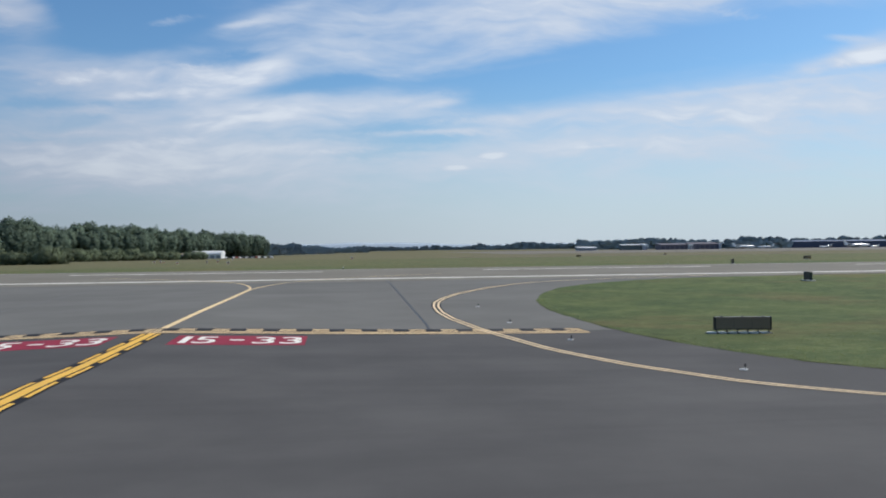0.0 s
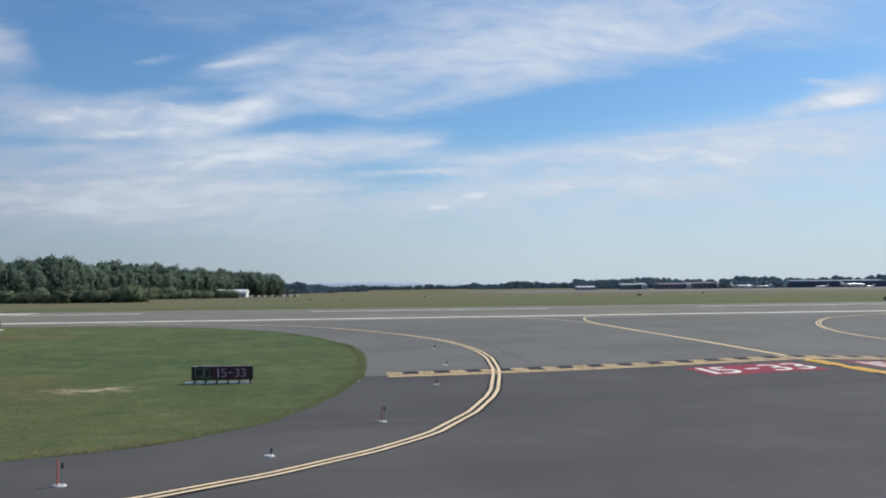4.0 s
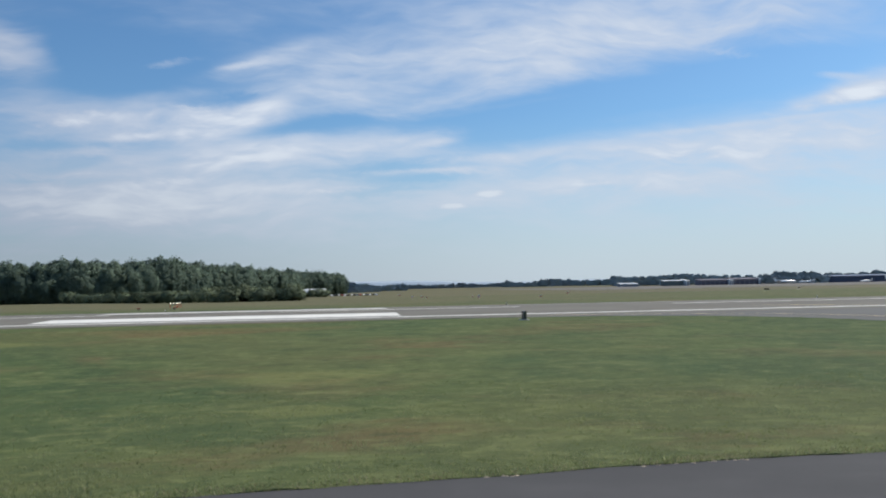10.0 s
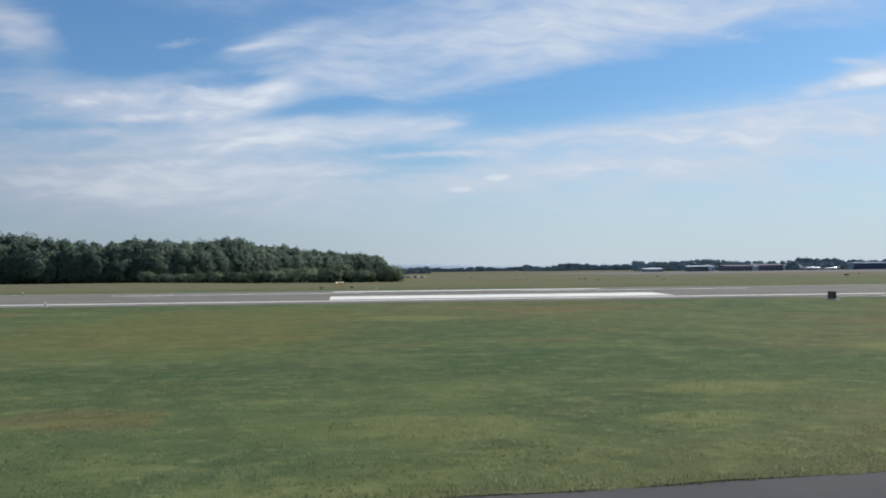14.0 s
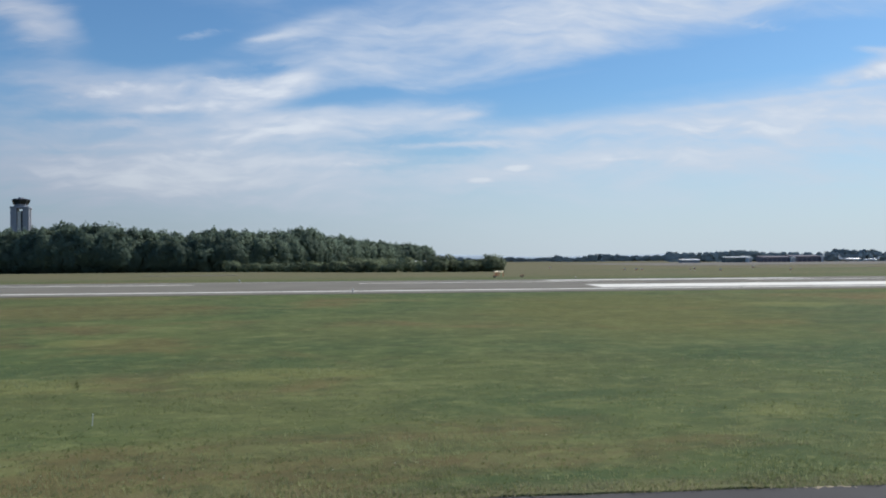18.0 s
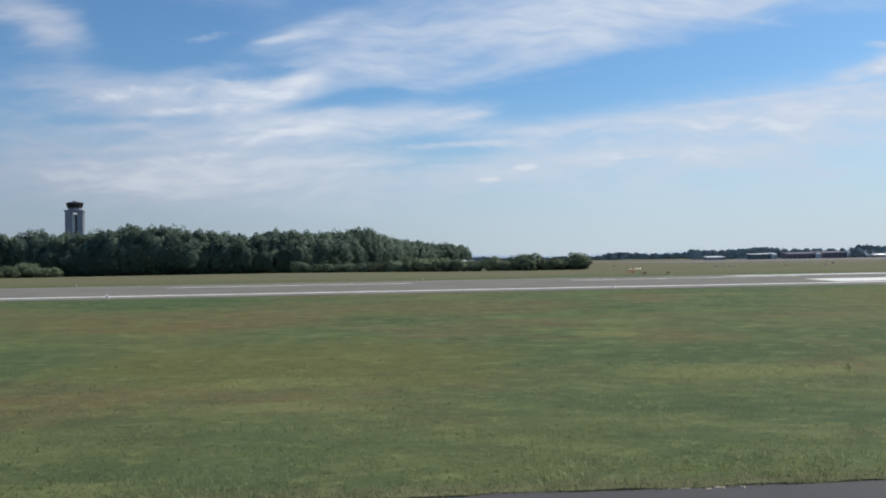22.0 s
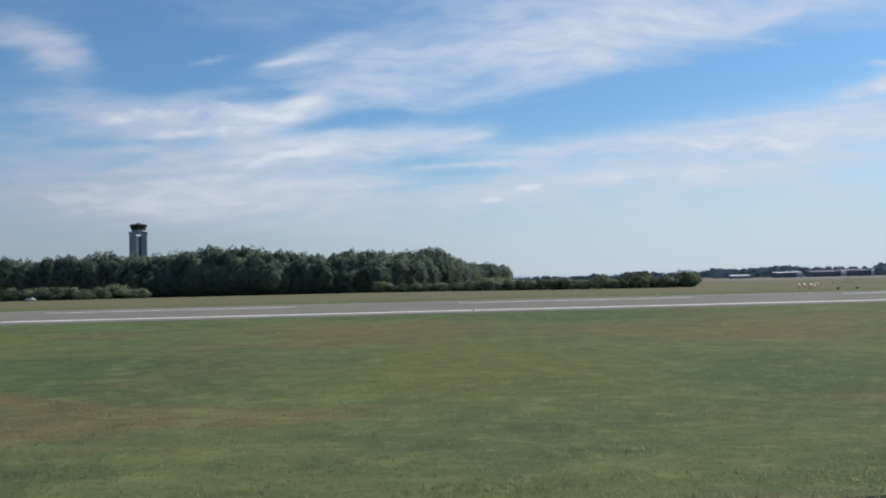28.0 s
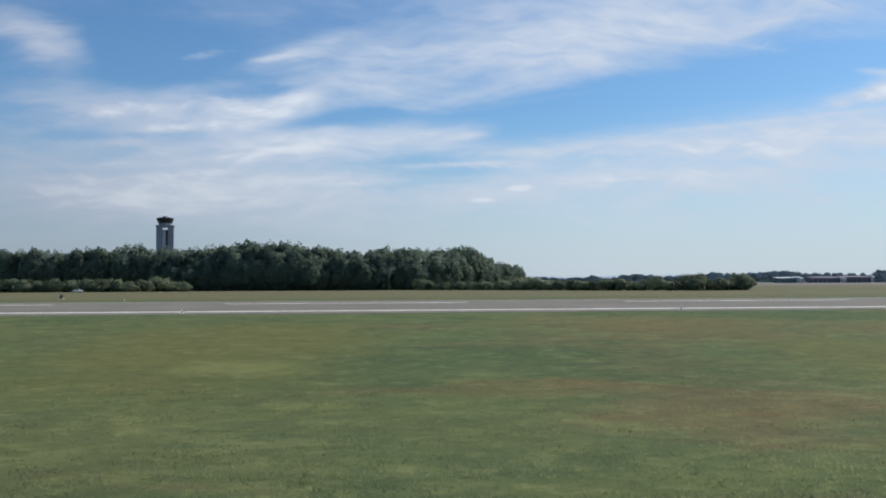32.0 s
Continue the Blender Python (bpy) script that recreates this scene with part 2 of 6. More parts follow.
# the haze is paler towards the sun
haze_side = mix_colour(wt, smooth(wt, u, -0.45, 0.35), HAZE_FAR, HAZE_SUN)
hazy = mix_colour(wt, haze, clouded, haze_side)
back = node(wt, "ShaderNodeBackground", Strength=SKY_STRENGTH)
wt.links.new(hazy, back.inputs["Color"])
out = wt.nodes.new("ShaderNodeOutputWorld")
wt.links.new(back.outputs[0], out.inputs["Surface"])


# ---- materials ----
def material(name, rough=0.7, metal=0.0):
    m = bpy.data.materials.new(name)
    m.use_nodes = True
    bsdf = m.node_tree.nodes["Principled BSDF"]
    bsdf.inputs["Roughness"].default_value, bsdf.inputs["Metallic"].default_value = rough, metal
    return m, m.node_tree, bsdf


def position(tree):
    return tree.nodes.new("ShaderNodeNewGeometry").outputs["Position"]


def bumped(tree, bsdf, height, strength, distance):
    b = node(tree, "ShaderNodeBump", Strength=strength, Distance=distance)
    tree.links.new(height, b.inputs["Height"])
    tree.links.new(b.outputs[0], bsdf.inputs["Normal"])


def worn(name, colour, dark, rough=0.7, scale=3.0, metal=0.0, bump=0.15, amount=0.5, per_object=0.0):
    """Paint, metal or concrete with stains at two scales and a fine relief."""
    m, t, b = material(name, rough, metal)
    p = position(t)
    big, small = noise_node(t, p, scale * 0.25, 5.0, 0.6), noise_node(t, p, scale * 6.0, 4.0, 0.6)
    both = math_node(t, "ADD", math_node(t, "MULTIPLY", big, 0.6), math_node(t, "MULTIPLY", small, 0.4))
    col = mix_colour(t, smooth(t, both, 0.42, 0.68, 0.0, amount), colour, dark)
    if per_object:
        info = t.nodes.new("ShaderNodeObjectInfo")
        hue = node(t, "ShaderNodeHueSaturation")
        t.links.new(smooth(t, info.outputs["Random"], 0, 1, 1 - per_object, 1 + per_object), hue.inputs["Value"])
        t.links.new(col, hue.inputs["Color"])
        col = hue.outputs[0]
    if rough >= 0.55:
        b.inputs["Specular IOR Level"].default_value = 0.1
    t.links.new(col, b.inputs["Base Color"])
    bumped(t, b, small, bump, 0.01)
    return m


def asphalt(name, base, light, tint, band):
    m, t, b = material(name, 0.85)
    p = position(t)
    grit = noise_node(t, p, 55.0, 3.0, 0.7)
    patch = noise_node(t, p, 0.12, 5.0, 0.6)
    lanes = t.nodes.new("ShaderNodeMapping")
    lanes.inputs["Scale"].default_value = band
    t.links.new(p, lanes.inputs["Vector"])
    streak = noise_node(t, lanes.outputs[0], 1.0, 4.0, 0.6)
    col = mix_colour(t, smooth(t, patch, 0.3, 0.75), base, light)
    col = mix_colour(t, smooth(t, streak, 0.45, 0.75, 0.0, 0.55), col, tint)
    col = mix_colour(t, smooth(t, grit, 0.35, 0.75, 0.0, 0.35), col, light)
    t.links.new(col, b.inputs["Base Color"])
    b.inputs["Specular IOR Level"].default_value = 0.08
    bumped(t, b, grit, 0.35, 0.004)
    return m


# bare sand and thin turf, as x, y, half length, half width
BARE = [(-62.4, 33.8, 1.7, 1.6), (-52.3, 29.9, 0.9, 1.7), (-53.3, 25.8, 1.7, 0.55), (-54.9, 24.0, 0.9, 0.3), (-48.1, 44.8, 2.2, 1.3), (-58.7, 26.7, 0.6, 0.6), (-57.5, 25.0, 0.9, 0.22)]

# stretches of turf of one kind, in the same way: rusty seed heads, deep green, pale tall grass, olive
RUSTY = [(-233.1, 78.3, 7.7, 9.0), (-208.8, 69.9, 9.0, 7.7), (-183.5, 77.0, 9.0, 6.9), (-210.8, 33.2, 4.3, 1.4), (-203.6, 65.6, 8.6, 6.6),
         (-173.0, 50.3, 3.3, 2.7), (-234.4, 72.5, 7.5, 9.0), (-254.4, 38.4, 6.2, 2.2), (-244.6, 30.8, 1.8, 1.9), (-135.1, 29.8, 1.9, 1.9), (-104.0, 88.0, 12.0, 4.0)]
DEEP = [(-211.7, 41.3, 6.1, 6.0), (-115.0, 42.7, 8.2, 5.0), (-103.5, 42.8, 7.1, 4.5), (-134.3, 42.3, 6.9, 4.8), (-212.1, 92.0, 12.0, 7.0),
        (-251.2, 51.9, 9.9, 8.5), (-64.1, 44.4, 5.5, 8.3), (-118.8, 64.8, 8.1, 8.0), (-170.6, 42.0, 8.0, 3.0)]
PALE = [(-123.5, 26.4, 3.0, 2.2), (-114.9, 26.5, 1.7, 1.6), (-120.4, 75.9, 3.9, 3.0), (-92.4, 47.5, 4.1, 3.0), (-111.0, 33.9, 2.7, 2.0), (-163.0, 38.2, 4.2, 1.8),
        (-146.2, 26.0, 1.2, 1.4), (-176.1, 52.4, 2.1, 1.9), (-174.7, 35.7, 4.7, 2.0), (-194.3, 35.7, 3.5, 1.6), (-263.1, 34.3, 1.3, 1.0), (-268.3, 48.5, 3.4, 3.0),
        (-216.9, 21.2, 1.5, 1.7), (-203.8, 19.2, 1.6, 1.4), (-92.2, 35.3, 2.0, 1.6)]
OLIVE = [(-134.8, 72.0, 11.2, 17.0), (-227.8, 49.2, 6.6, 11.0), (-270.5, 62.0, 9.3, 18.0), (-193.9, 44.0, 8.3, 7.0)]


def grass_material():
    m, t, b = material("grass", 0.95)
    b.inputs["Specular IOR Level"].default_value = 0.1
    p = position(t)
    wide = noise_node(t, p, 0.022, 4.0, 0.6, 0.3)

    def patches(sx, sy, place, detail, rough, warp=0.4):
        mp = t.nodes.new("ShaderNodeMapping")
        mp.inputs["Scale"].default_value, mp.inputs["Location"].default_value = (sx, sy, 0.3), place
        t.links.new(p, mp.inputs["Vector"])
        return noise_node(t, mp.outputs[0], 1.0, detail, rough, warp)

    swath = patches(0.10, 0.13, (0.0, 0.0, 0.0), 5.0, 0.65)
    rust = patches(0.050, 0.075, (3.7, 1.9, 0.0), 6.0, 0.66)
    blotch = patches(0.20, 0.30, (11.3, 5.1, 0.0), 6.0, 0.7, 0.6)
    clump = patches(0.85, 1.1, (2.3, 8.1, 0.0), 6.0, 0.72, 0.5)
    mid = noise_node(t, p, 0.42, 6.0, 0.7)
    fine_n = noise_node(t, p, 7.0, 5.0, 0.75)
    blade_n = noise_node(t, p, 26.0, 3.0, 0.7)
    wander = t.nodes.new("ShaderNodeTexNoise")
    wander.inputs["Scale"].default_value, wander.inputs["Detail"].default_value = 0.8, 5.0
    t.links.new(p, wander.inputs["Vector"])
    off = t.nodes.new("ShaderNodeVectorMath")
    off.operation = "MULTIPLY_ADD"
    t.links.new(wander.outputs["Color"], off.inputs[0])
    off.inputs[1].default_value, off.inputs[2].default_value = (3.0, 2.0, 0.0), (-1.5, -1.0, 0.0)
    moved = t.nodes.new("ShaderNodeVectorMath")
    t.links.new(p, moved.inputs[0])
    t.links.new(off.outputs[0], moved.inputs[1])
    # the wider stretches wander more
    strayed = t.nodes.new("ShaderNodeTexNoise")
    strayed.inputs["Scale"].default_value, strayed.inputs["Detail"].default_value, strayed.inputs["Roughness"].default_value = 0.16, 7.0, 0.68
    t.links.new(p, strayed.inputs["Vector"])
    far_off = t.nodes.new("ShaderNodeVectorMath")
    far_off.operation = "MULTIPLY_ADD"
    t.links.new(strayed.outputs["Color"], far_off.inputs[0])
    far_off.inputs[1].default_value, far_off.inputs[2].default_value = (17.0, 13.0, 0.0), (-8.5, -6.5, 0.0)
    drifted = t.nodes.new("ShaderNodeVectorMath")
    t.links.new(p, drifted.inputs[0])
    t.links.new(far_off.outputs[0], drifted.inputs[1])

    def area(spots, where, spread):
        total = None
        for x, y, length, width in spots:
            place = t.nodes.new("ShaderNodeMapping")
            place.vector_type = "TEXTURE"
            place.inputs["Location"].default_value = (x, y, 0)
            place.inputs["Scale"].default_value = (length * spread, width * spread, 60)
            t.links.new(where.outputs[0], place.inputs["Vector"])
            ball = t.nodes.new("ShaderNodeTexGradient")
            ball.gradient_type = "SPHERICAL"
            t.links.new(place.outputs[0], ball.inputs[0])
            total = ball.outputs["Fac"] if total is None else math_node(t, "MAXIMUM", total, ball.outputs["Fac"])
        return total

    col = mix_colour(t, smooth(t, swath, 0.36, 0.64), (0.068, 0.106, 0.045), (0.108, 0.142, 0.054))
    col = mix_colour(t, smooth(t, wide, 0.42, 0.64, 0.0, 0.6), col, (0.138, 0.140, 0.058))
    col = mix_colour(t, smooth(t, rust, 0.51, 0.65, 0.0, 0.60), col, (0.186, 0.122, 0.064))
    col = mix_colour(t, smooth(t, rust, 0.45, 0.30, 0.0, 0.5), col, (0.058, 0.104, 0.048))
    col = mix_colour(t, smooth(t, blotch, 0.51, 0.68, 0.0, 0.62), col, (0.200, 0.215, 0.090))
    col = mix_colour(t, smooth(t, blotch, 0.47, 0.32, 0.0, 0.40), col, (0.056, 0.082, 0.036))
    col = mix_colour(t, smooth(t, area(OLIVE, drifted, 1.7), 0.0, 0.55, 0.0, 0.55), col, (0.150, 0.142, 0.046))
    col = mix_colour(t, smooth(t, area(DEEP, drifted, 1.7), 0.0, 0.55, 0.0, 0.52), col, (0.054, 0.098, 0.044))
    col = mix_colour(t, smooth(t, area(RUSTY, drifted, 1.7), 0.0, 0.55, 0.0, 0.42), col, (0.190, 0.122, 0.058))
    col = mix_colour(t, smooth(t, area(PALE, moved, 1.5), 0.0, 0.6, 0.0, 0.55), col, (0.220, 0.228, 0.085))
    col = mix_colour(t, smooth(t, mid, 0.51, 0.68, 0.0, 0.42), col, (0.200, 0.218, 0.092))
    col = mix_colour(t, smooth(t, mid, 0.48, 0.33, 0.0, 0.36), col, (0.064, 0.080, 0.037))
    col = mix_colour(t, smooth(t, clump, 0.52, 0.68, 0.0, 0.55), col, (0.235, 0.250, 0.105))
    col = mix_colour(t, smooth(t, clump, 0.47, 0.32, 0.0, 0.58), col, (0.062, 0.074, 0.035))
    col = mix_colour(t, smooth(t, fine_n, 0.44, 0.28, 0.0, 0.6), col, (0.062, 0.078, 0.034))
    col = mix_colour(t, smooth(t, fine_n, 0.55, 0.72, 0.0, 0.6), col, (0.230, 0.252, 0.112))
    # fine pale stipple: the glint of sunlit blades put into the colour
    col = mix_colour(t, smooth(t, blade_n, 0.55, 0.70, 0.0, 0.45), col, (0.28, 0.31, 0.125))
    col = mix_colour(t, smooth(t, blade_n, 0.42, 0.30, 0.0, 0.35), col, (0.06, 0.08, 0.034))
    # lusher turf near the junction, drier fields past the runway
    s = t.nodes.new("ShaderNodeSeparateXYZ")
    t.links.new(p, s.inputs[0])
    lush = math_node(t, "MULTIPLY", smooth(t, s.outputs[0], -85.0, -45.0, 0.0, 0.24), smooth(t, s.outputs[1], 110.0, 60.0))
    col = mix_colour(t, lush, col, (0.070, 0.100, 0.044))
    near_dry = math_node(t, "MULTIPLY", smooth(t, s.outputs[1], 150.0, 230.0, 0.0, 0.85), smooth(t, s.outputs[0], 40.0, -110.0, 0.5, 1.0))
    dry = math_node(t, "MULTIPLY", math_node(t, "MAXIMUM", near_dry, smooth(t, s.outputs[1], 280.0, 480.0, 0.0, 0.95)), smooth(t, swath, 0.25, 0.7, 0.5, 1.0))
    col = mix_colour(t, dry, col, (0.185, 0.160, 0.098))
    # dry, dusty rim along the asphalt
    rim = math_node(t, "ADD", s.outputs[1], math_node(t, "MULTIPLY", math_node(t, "SUBTRACT", noise_node(t, p, 1.7, 5.0, 0.7), 0.5), 2.4))
    col = mix_colour(t, smooth(t, rim, 18.0, 16.9, 0.0, 0.45), col, (0.19, 0.165, 0.095))
    deep = node(t, "ShaderNodeHueSaturation", Saturation=1.04, Value=0.84)
    t.links.new(col, deep.inputs["Color"])
    col = deep.outputs[0]
    sandy = t.nodes.new("ShaderNodeMapping")
    sandy.inputs["Scale"].default_value = (1.7, 2.6, 1.0)
    t.links.new(p, sandy.inputs["Vector"])
    bare = area(BARE, moved, 1.5)
    some = smooth(t, math_node(t, "ADD", bare, math_node(t, "MULTIPLY", math_node(t, "SUBTRACT", noise_node(t, sandy.outputs[0], 1.0, 7.0, 0.8), 0.5), 4.2)), 0.25, 1.15, 0.0, 0.72)
    some = math_node(t, "MULTIPLY", some, smooth(t, bare, 0.0, 0.15))
    col = mix_colour(t, some, col, (0.54, 0.42, 0.29))
    t.links.new(col, b.inputs["Base Color"])
    relief = math_node(t, "ADD", math_node(t, "MULTIPLY", fine_n, 0.35), math_node(t, "MULTIPLY", clump, 1.0))
    bumped(t, b, relief, 0.6, 0.16)
    return m


def leaf_material(name, a, c, dark, through_share=0.4, low=0.75, high=1.25, scale=0.35):
    m, t, b = material(name, 0.75)
    b.inputs["Specular IOR Level"].default_value = 0.15
    g = t.nodes.new("ShaderNodeNewGeometry")
    info = t.nodes.new("ShaderNodeObjectInfo")
    col = mix_colour(t, g.outputs["Random Per Island"], a, c)
    col = mix_colour(t, smooth(t, noise_node(t, g.outputs["Position"], scale, 3.0), 0.42, 0.7, 0.0, 0.7), col, dark)
    hue = node(t, "ShaderNodeHueSaturation")
    t.links.new(smooth(t, info.outputs["Random"], 0, 1, low, high), hue.inputs["Value"])
    t.links.new(col, hue.inputs["Color"])
    t.links.new(hue.outputs[0], b.inputs["Base Color"])
    lit = t.nodes.new("ShaderNodeBsdfTranslucent")
    t.links.new(hue.outputs[0], lit.inputs["Color"])
    both = t.nodes.new("ShaderNodeMixShader")
    both.inputs[0].default_value = through_share
    t.links.new(b.outputs[0], both.inputs[1])
    t.links.new(lit.outputs[0], both.inputs[2])
    t.links.new(both.outputs[0], t.nodes["Material Output"].inputs["Surface"])
    return m


M_GRASS = grass_material()
M_TAXI = asphalt("taxiway_asphalt", (0.075, 0.0725, 0.072), (0.107, 0.103, 0.100), (0.060, 0.058, 0.058), (0.04, 0.25, 1.0))
M_APRON = asphalt("connector_asphalt", (0.136, 0.133, 0.123), (0.170, 0.167, 0.154), (0.115, 0.112, 0.104), (0.05, 0.12, 1.0))
M_RUNWAY = asphalt("runway_asphalt", (0.170, 0.158, 0.132), (0.208, 0.194, 0.163), (0.138, 0.129, 0.108), (0.02, 0.25, 1.0))
M_FARPAVE = asphalt("far_concrete", (0.165, 0.150, 0.130), (0.20, 0.182, 0.160), (0.14, 0.128, 0.112), (0.01, 0.05, 1.0))
M_SCUFF = worn("pale_worn_asphalt", (0.150, 0.142, 0.133), (0.112, 0.106, 0.100), 0.9, 4.0, amount=0.8)
M_WHITE = worn("white_paint", (0.82, 0.79, 0.71), (0.52, 0.50, 0.45), 0.6, 1.2)
M_DULLWHITE = worn("aged_white_paint", (0.46, 0.46, 0.43), (0.24, 0.24, 0.23), 0.7, 1.6, amount=0.8)
M_YELLOW = worn("yellow_paint", (0.80, 0.47, 0.085), (0.55, 0.34, 0.09), 0.6, 1.5)
M_PALEYELLOW = worn("aged_yellow_paint", (0.74, 0.54, 0.30), (0.48, 0.36, 0.21), 0.7, 1.5, amount=0.6)
M_CREAM = worn("cream_line_paint", (0.80, 0.62, 0.39), (0.54, 0.42, 0.27), 0.7, 1.5, amount=0.5)
M_GOLD = worn("aged_gold_line_paint", (0.80, 0.60, 0.33), (0.52, 0.39, 0.23), 0.7, 1.5, amount=0.5)
M_BLACK = worn("black_paint", (0.022, 0.021, 0.022), (0.04, 0.04, 0.04), 0.7, 2.0)
M_SEAL = worn("bitumen_sealant", (0.02, 0.02, 0.02), (0.05, 0.05, 0.05), 0.5, 2.0)
M_RED = worn("red_paint", (0.27, 0.028, 0.050), (0.15, 0.025, 0.04), 0.65, 1.5)
M_CONCRETE = worn("concrete", (0.62, 0.61, 0.57), (0.36, 0.35, 0.32), 0.85, 3.0)
M_SIGN = worn("black_metal", (0.014, 0.014, 0.017), (0.03, 0.03, 0.033), 0.45, 3.0)
M_SIGNRED = worn("dark_red_sign_face", (0.075, 0.010, 0.022), (0.05, 0.010, 0.018), 0.4, 3.0)
M_LEGEND = worn("sign_legend", (0.60, 0.42, 0.54), (0.45, 0.32, 0.40), 0.5, 3.0)
M_LEGENDY = worn("location_legend", (0.30, 0.32, 0.17), (0.22, 0.23, 0.13), 0.5, 3.0)
M_SIGNBACK = worn("brown_painted_sign_back", (0.23, 0.175, 0.12), (0.17, 0.135, 0.095), 0.55, 1.5)
M_SIGNBOX = worn("greenish_grey_sign_box", (0.062, 0.070, 0.052), (0.04, 0.045, 0.036), 0.6, 2.0)
M_STAKE = worn("red_fibreglass", (0.65, 0.16, 0.13), (0.5, 0.14, 0.12), 0.5, 6.0)
M_LAMP = worn("dark_lamp_metal", (0.02, 0.02, 0.022), (0.04, 0.04, 0.05), 0.4, 8.0)
M_BARK = worn("bark", (0.09, 0.07, 0.05), (0.04, 0.03, 0.025), 0.95, 2.0, bump=0.6)
M_LEAF = leaf_material("oak_leaves", (0.136, 0.188, 0.142), (0.160, 0.214, 0.150), (0.126, 0.178, 0.142), 0.34, 0.92, 1.08, 0.12)
M_BUSH = leaf_material("shrub_leaves", (0.135, 0.172, 0.105), (0.178, 0.212, 0.125), (0.125, 0.160, 0.105), 0.25, 0.8, 1.2)
# leaves of the far woods: distance haze is put into their pale base colour
M_HAZYLEAF = leaf_material("hazy_far_leaves", (0.300, 0.345, 0.345), (0.335, 0.380, 0.372), (0.280, 0.325, 0.330), 0.1, scale=0.02)
M_TUFT = leaf_material("grass_blades", (0.155, 0.195, 0.078), (0.260, 0.290, 0.128), (0.185, 0.215, 0.09), 0.66)
M_SEED = leaf_material("pale_grass_blades", (0.205, 0.235, 0.115), (0.300, 0.315, 0.170), (0.225, 0.250, 0.125), 0.75)
M_STRAW = leaf_material("dry_stalks", (0.30, 0.27, 0.15), (0.44, 0.40, 0.25), (0.24, 0.21, 0.11), 0.5)
M_TOWER = worn("tower_concrete", (0.28, 0.295, 0.335), (0.21, 0.22, 0.25), 0.85, 0.5)
M_TOWERWHITE = worn("white_cladding", (0.78, 0.78, 0.76), (0.6, 0.6, 0.58), 0.6, 0.5)
M_GLASS = worn("dark_glass", (0.02, 0.025, 0.03), (0.03, 0.035, 0.04), 0.08, 1.0, bump=0.0)
M_METALWHITE = worn("white_sheet_metal", (0.75, 0.75, 0.73), (0.5, 0.5, 0.48), 0.5, 0.3)
M_BRICK = worn("dusky_brick", (0.195, 0.18, 0.20), (0.15, 0.14, 0.155), 0.9, 0.3)
M_BRICKDARK = worn("dark_shutter", (0.14, 0.13, 0.15), (0.11, 0.10, 0.115), 0.8, 0.3)
M_NAVY = worn("navy_cladding", (0.085, 0.10, 0.15), (0.06, 0.07, 0.115), 0.6, 0.2)
M_NAVYROOF = worn("blue_grey_roofing", (0.17, 0.20, 0.27), (0.13, 0.155, 0.21), 0.6, 0.2)
M_HANGAR = worn("dark_green_cladding", (0.15, 0.18, 0.17), (0.11, 0.13, 0.125), 0.7, 0.2)
M_TAN = worn("tan_sheet_metal", (0.42, 0.32, 0.22), (0.3, 0.22, 0.15), 0.7, 0.4)
M_TANPALE = worn("pale_tan_concrete", (0.46, 0.38, 0.28), (0.30, 0.24, 0.17), 0.85, 4.0)
M_CARWHITE = worn("white_car_paint", (0.88, 0.88, 0.86), (0.75, 0.75, 0.73), 0.25, 1.0, bump=0.0)
M_ORANGE = worn("orange_fabric", (0.65, 0.12, 0.06), (0.5, 0.1, 0.06), 0.8, 2.0)
M_GREY = worn("grey_sheet_metal", (0.30, 0.31, 0.32), (0.2, 0.2, 0.21), 0.6, 0.4)
M_TYRE = worn("rubber", (0.02, 0.02, 0.02), (0.03, 0.03, 0.03), 0.9, 5.0)
M_CARDARK = worn("dark_car_paint", (0.03, 0.035, 0.05), (0.05, 0.05, 0.06), 0.3, 1.0, bump=0.0)
M_CARRED = worn("red_car_paint", (0.35, 0.04, 0.03), (0.25, 0.03, 0.03), 0.3, 1.0, bump=0.0)
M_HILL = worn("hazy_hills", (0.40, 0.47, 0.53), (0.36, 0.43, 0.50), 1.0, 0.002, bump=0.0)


# ---- ground profile ----
GROUND_Y = [-5000, 0, 18, 22, 28, 34, 40, 48, 60, 90, 104, 130, 156, 175, 250, 400, 550, 1000, 1700, 3000, 5000]
GROUND_Z = [0, 0, -0.05, -0.14, -0.34, -0.42, -0.42, -0.30, -0.10, 0.45, 0.58, 0.95, 0.60, 0.50, 0.0, -1.0, -2.5, -5.2, -7.0, -7.0, -7.0]


def gz(y):
    return float(np.interp(y, GROUND_Y, GROUND_Z))


CX = -9.1                                               # centre of the connecting taxiway
CROWN_Y = [20, 21, 25.5, 30, 40, 50, 60, 75, 90, 101]
CROWN_Z = [0.0, 0.03, 0.24, 0.41, 0.52, 0.48, 0.42, 0.22, 0.05, 0.0]


def pz(x, y):
    """Height of the pavement: the connecting taxiway is crowned along its middle."""
    off = math.sqrt((x - CX) ** 2 + 1.0) - 1.0
    return gz(y) + float(np.interp(y, CROWN_Y, CROWN_Z)) * (1.0 - min(off / 24.0, 1.0)) ** 1.6


# ---- mesh helpers ----
def mesh_of(name, verts, faces, mat=None, smooth_faces=False):
    me = bpy.data.meshes.new(name)
    me.from_pydata([tuple(v) for v in verts], [], faces)
    if mat:
        me.materials.append(mat)
    if smooth_faces:
        me.polygons.foreach_set("use_smooth", [True] * len(me.polygons))
    me.update()
    return me


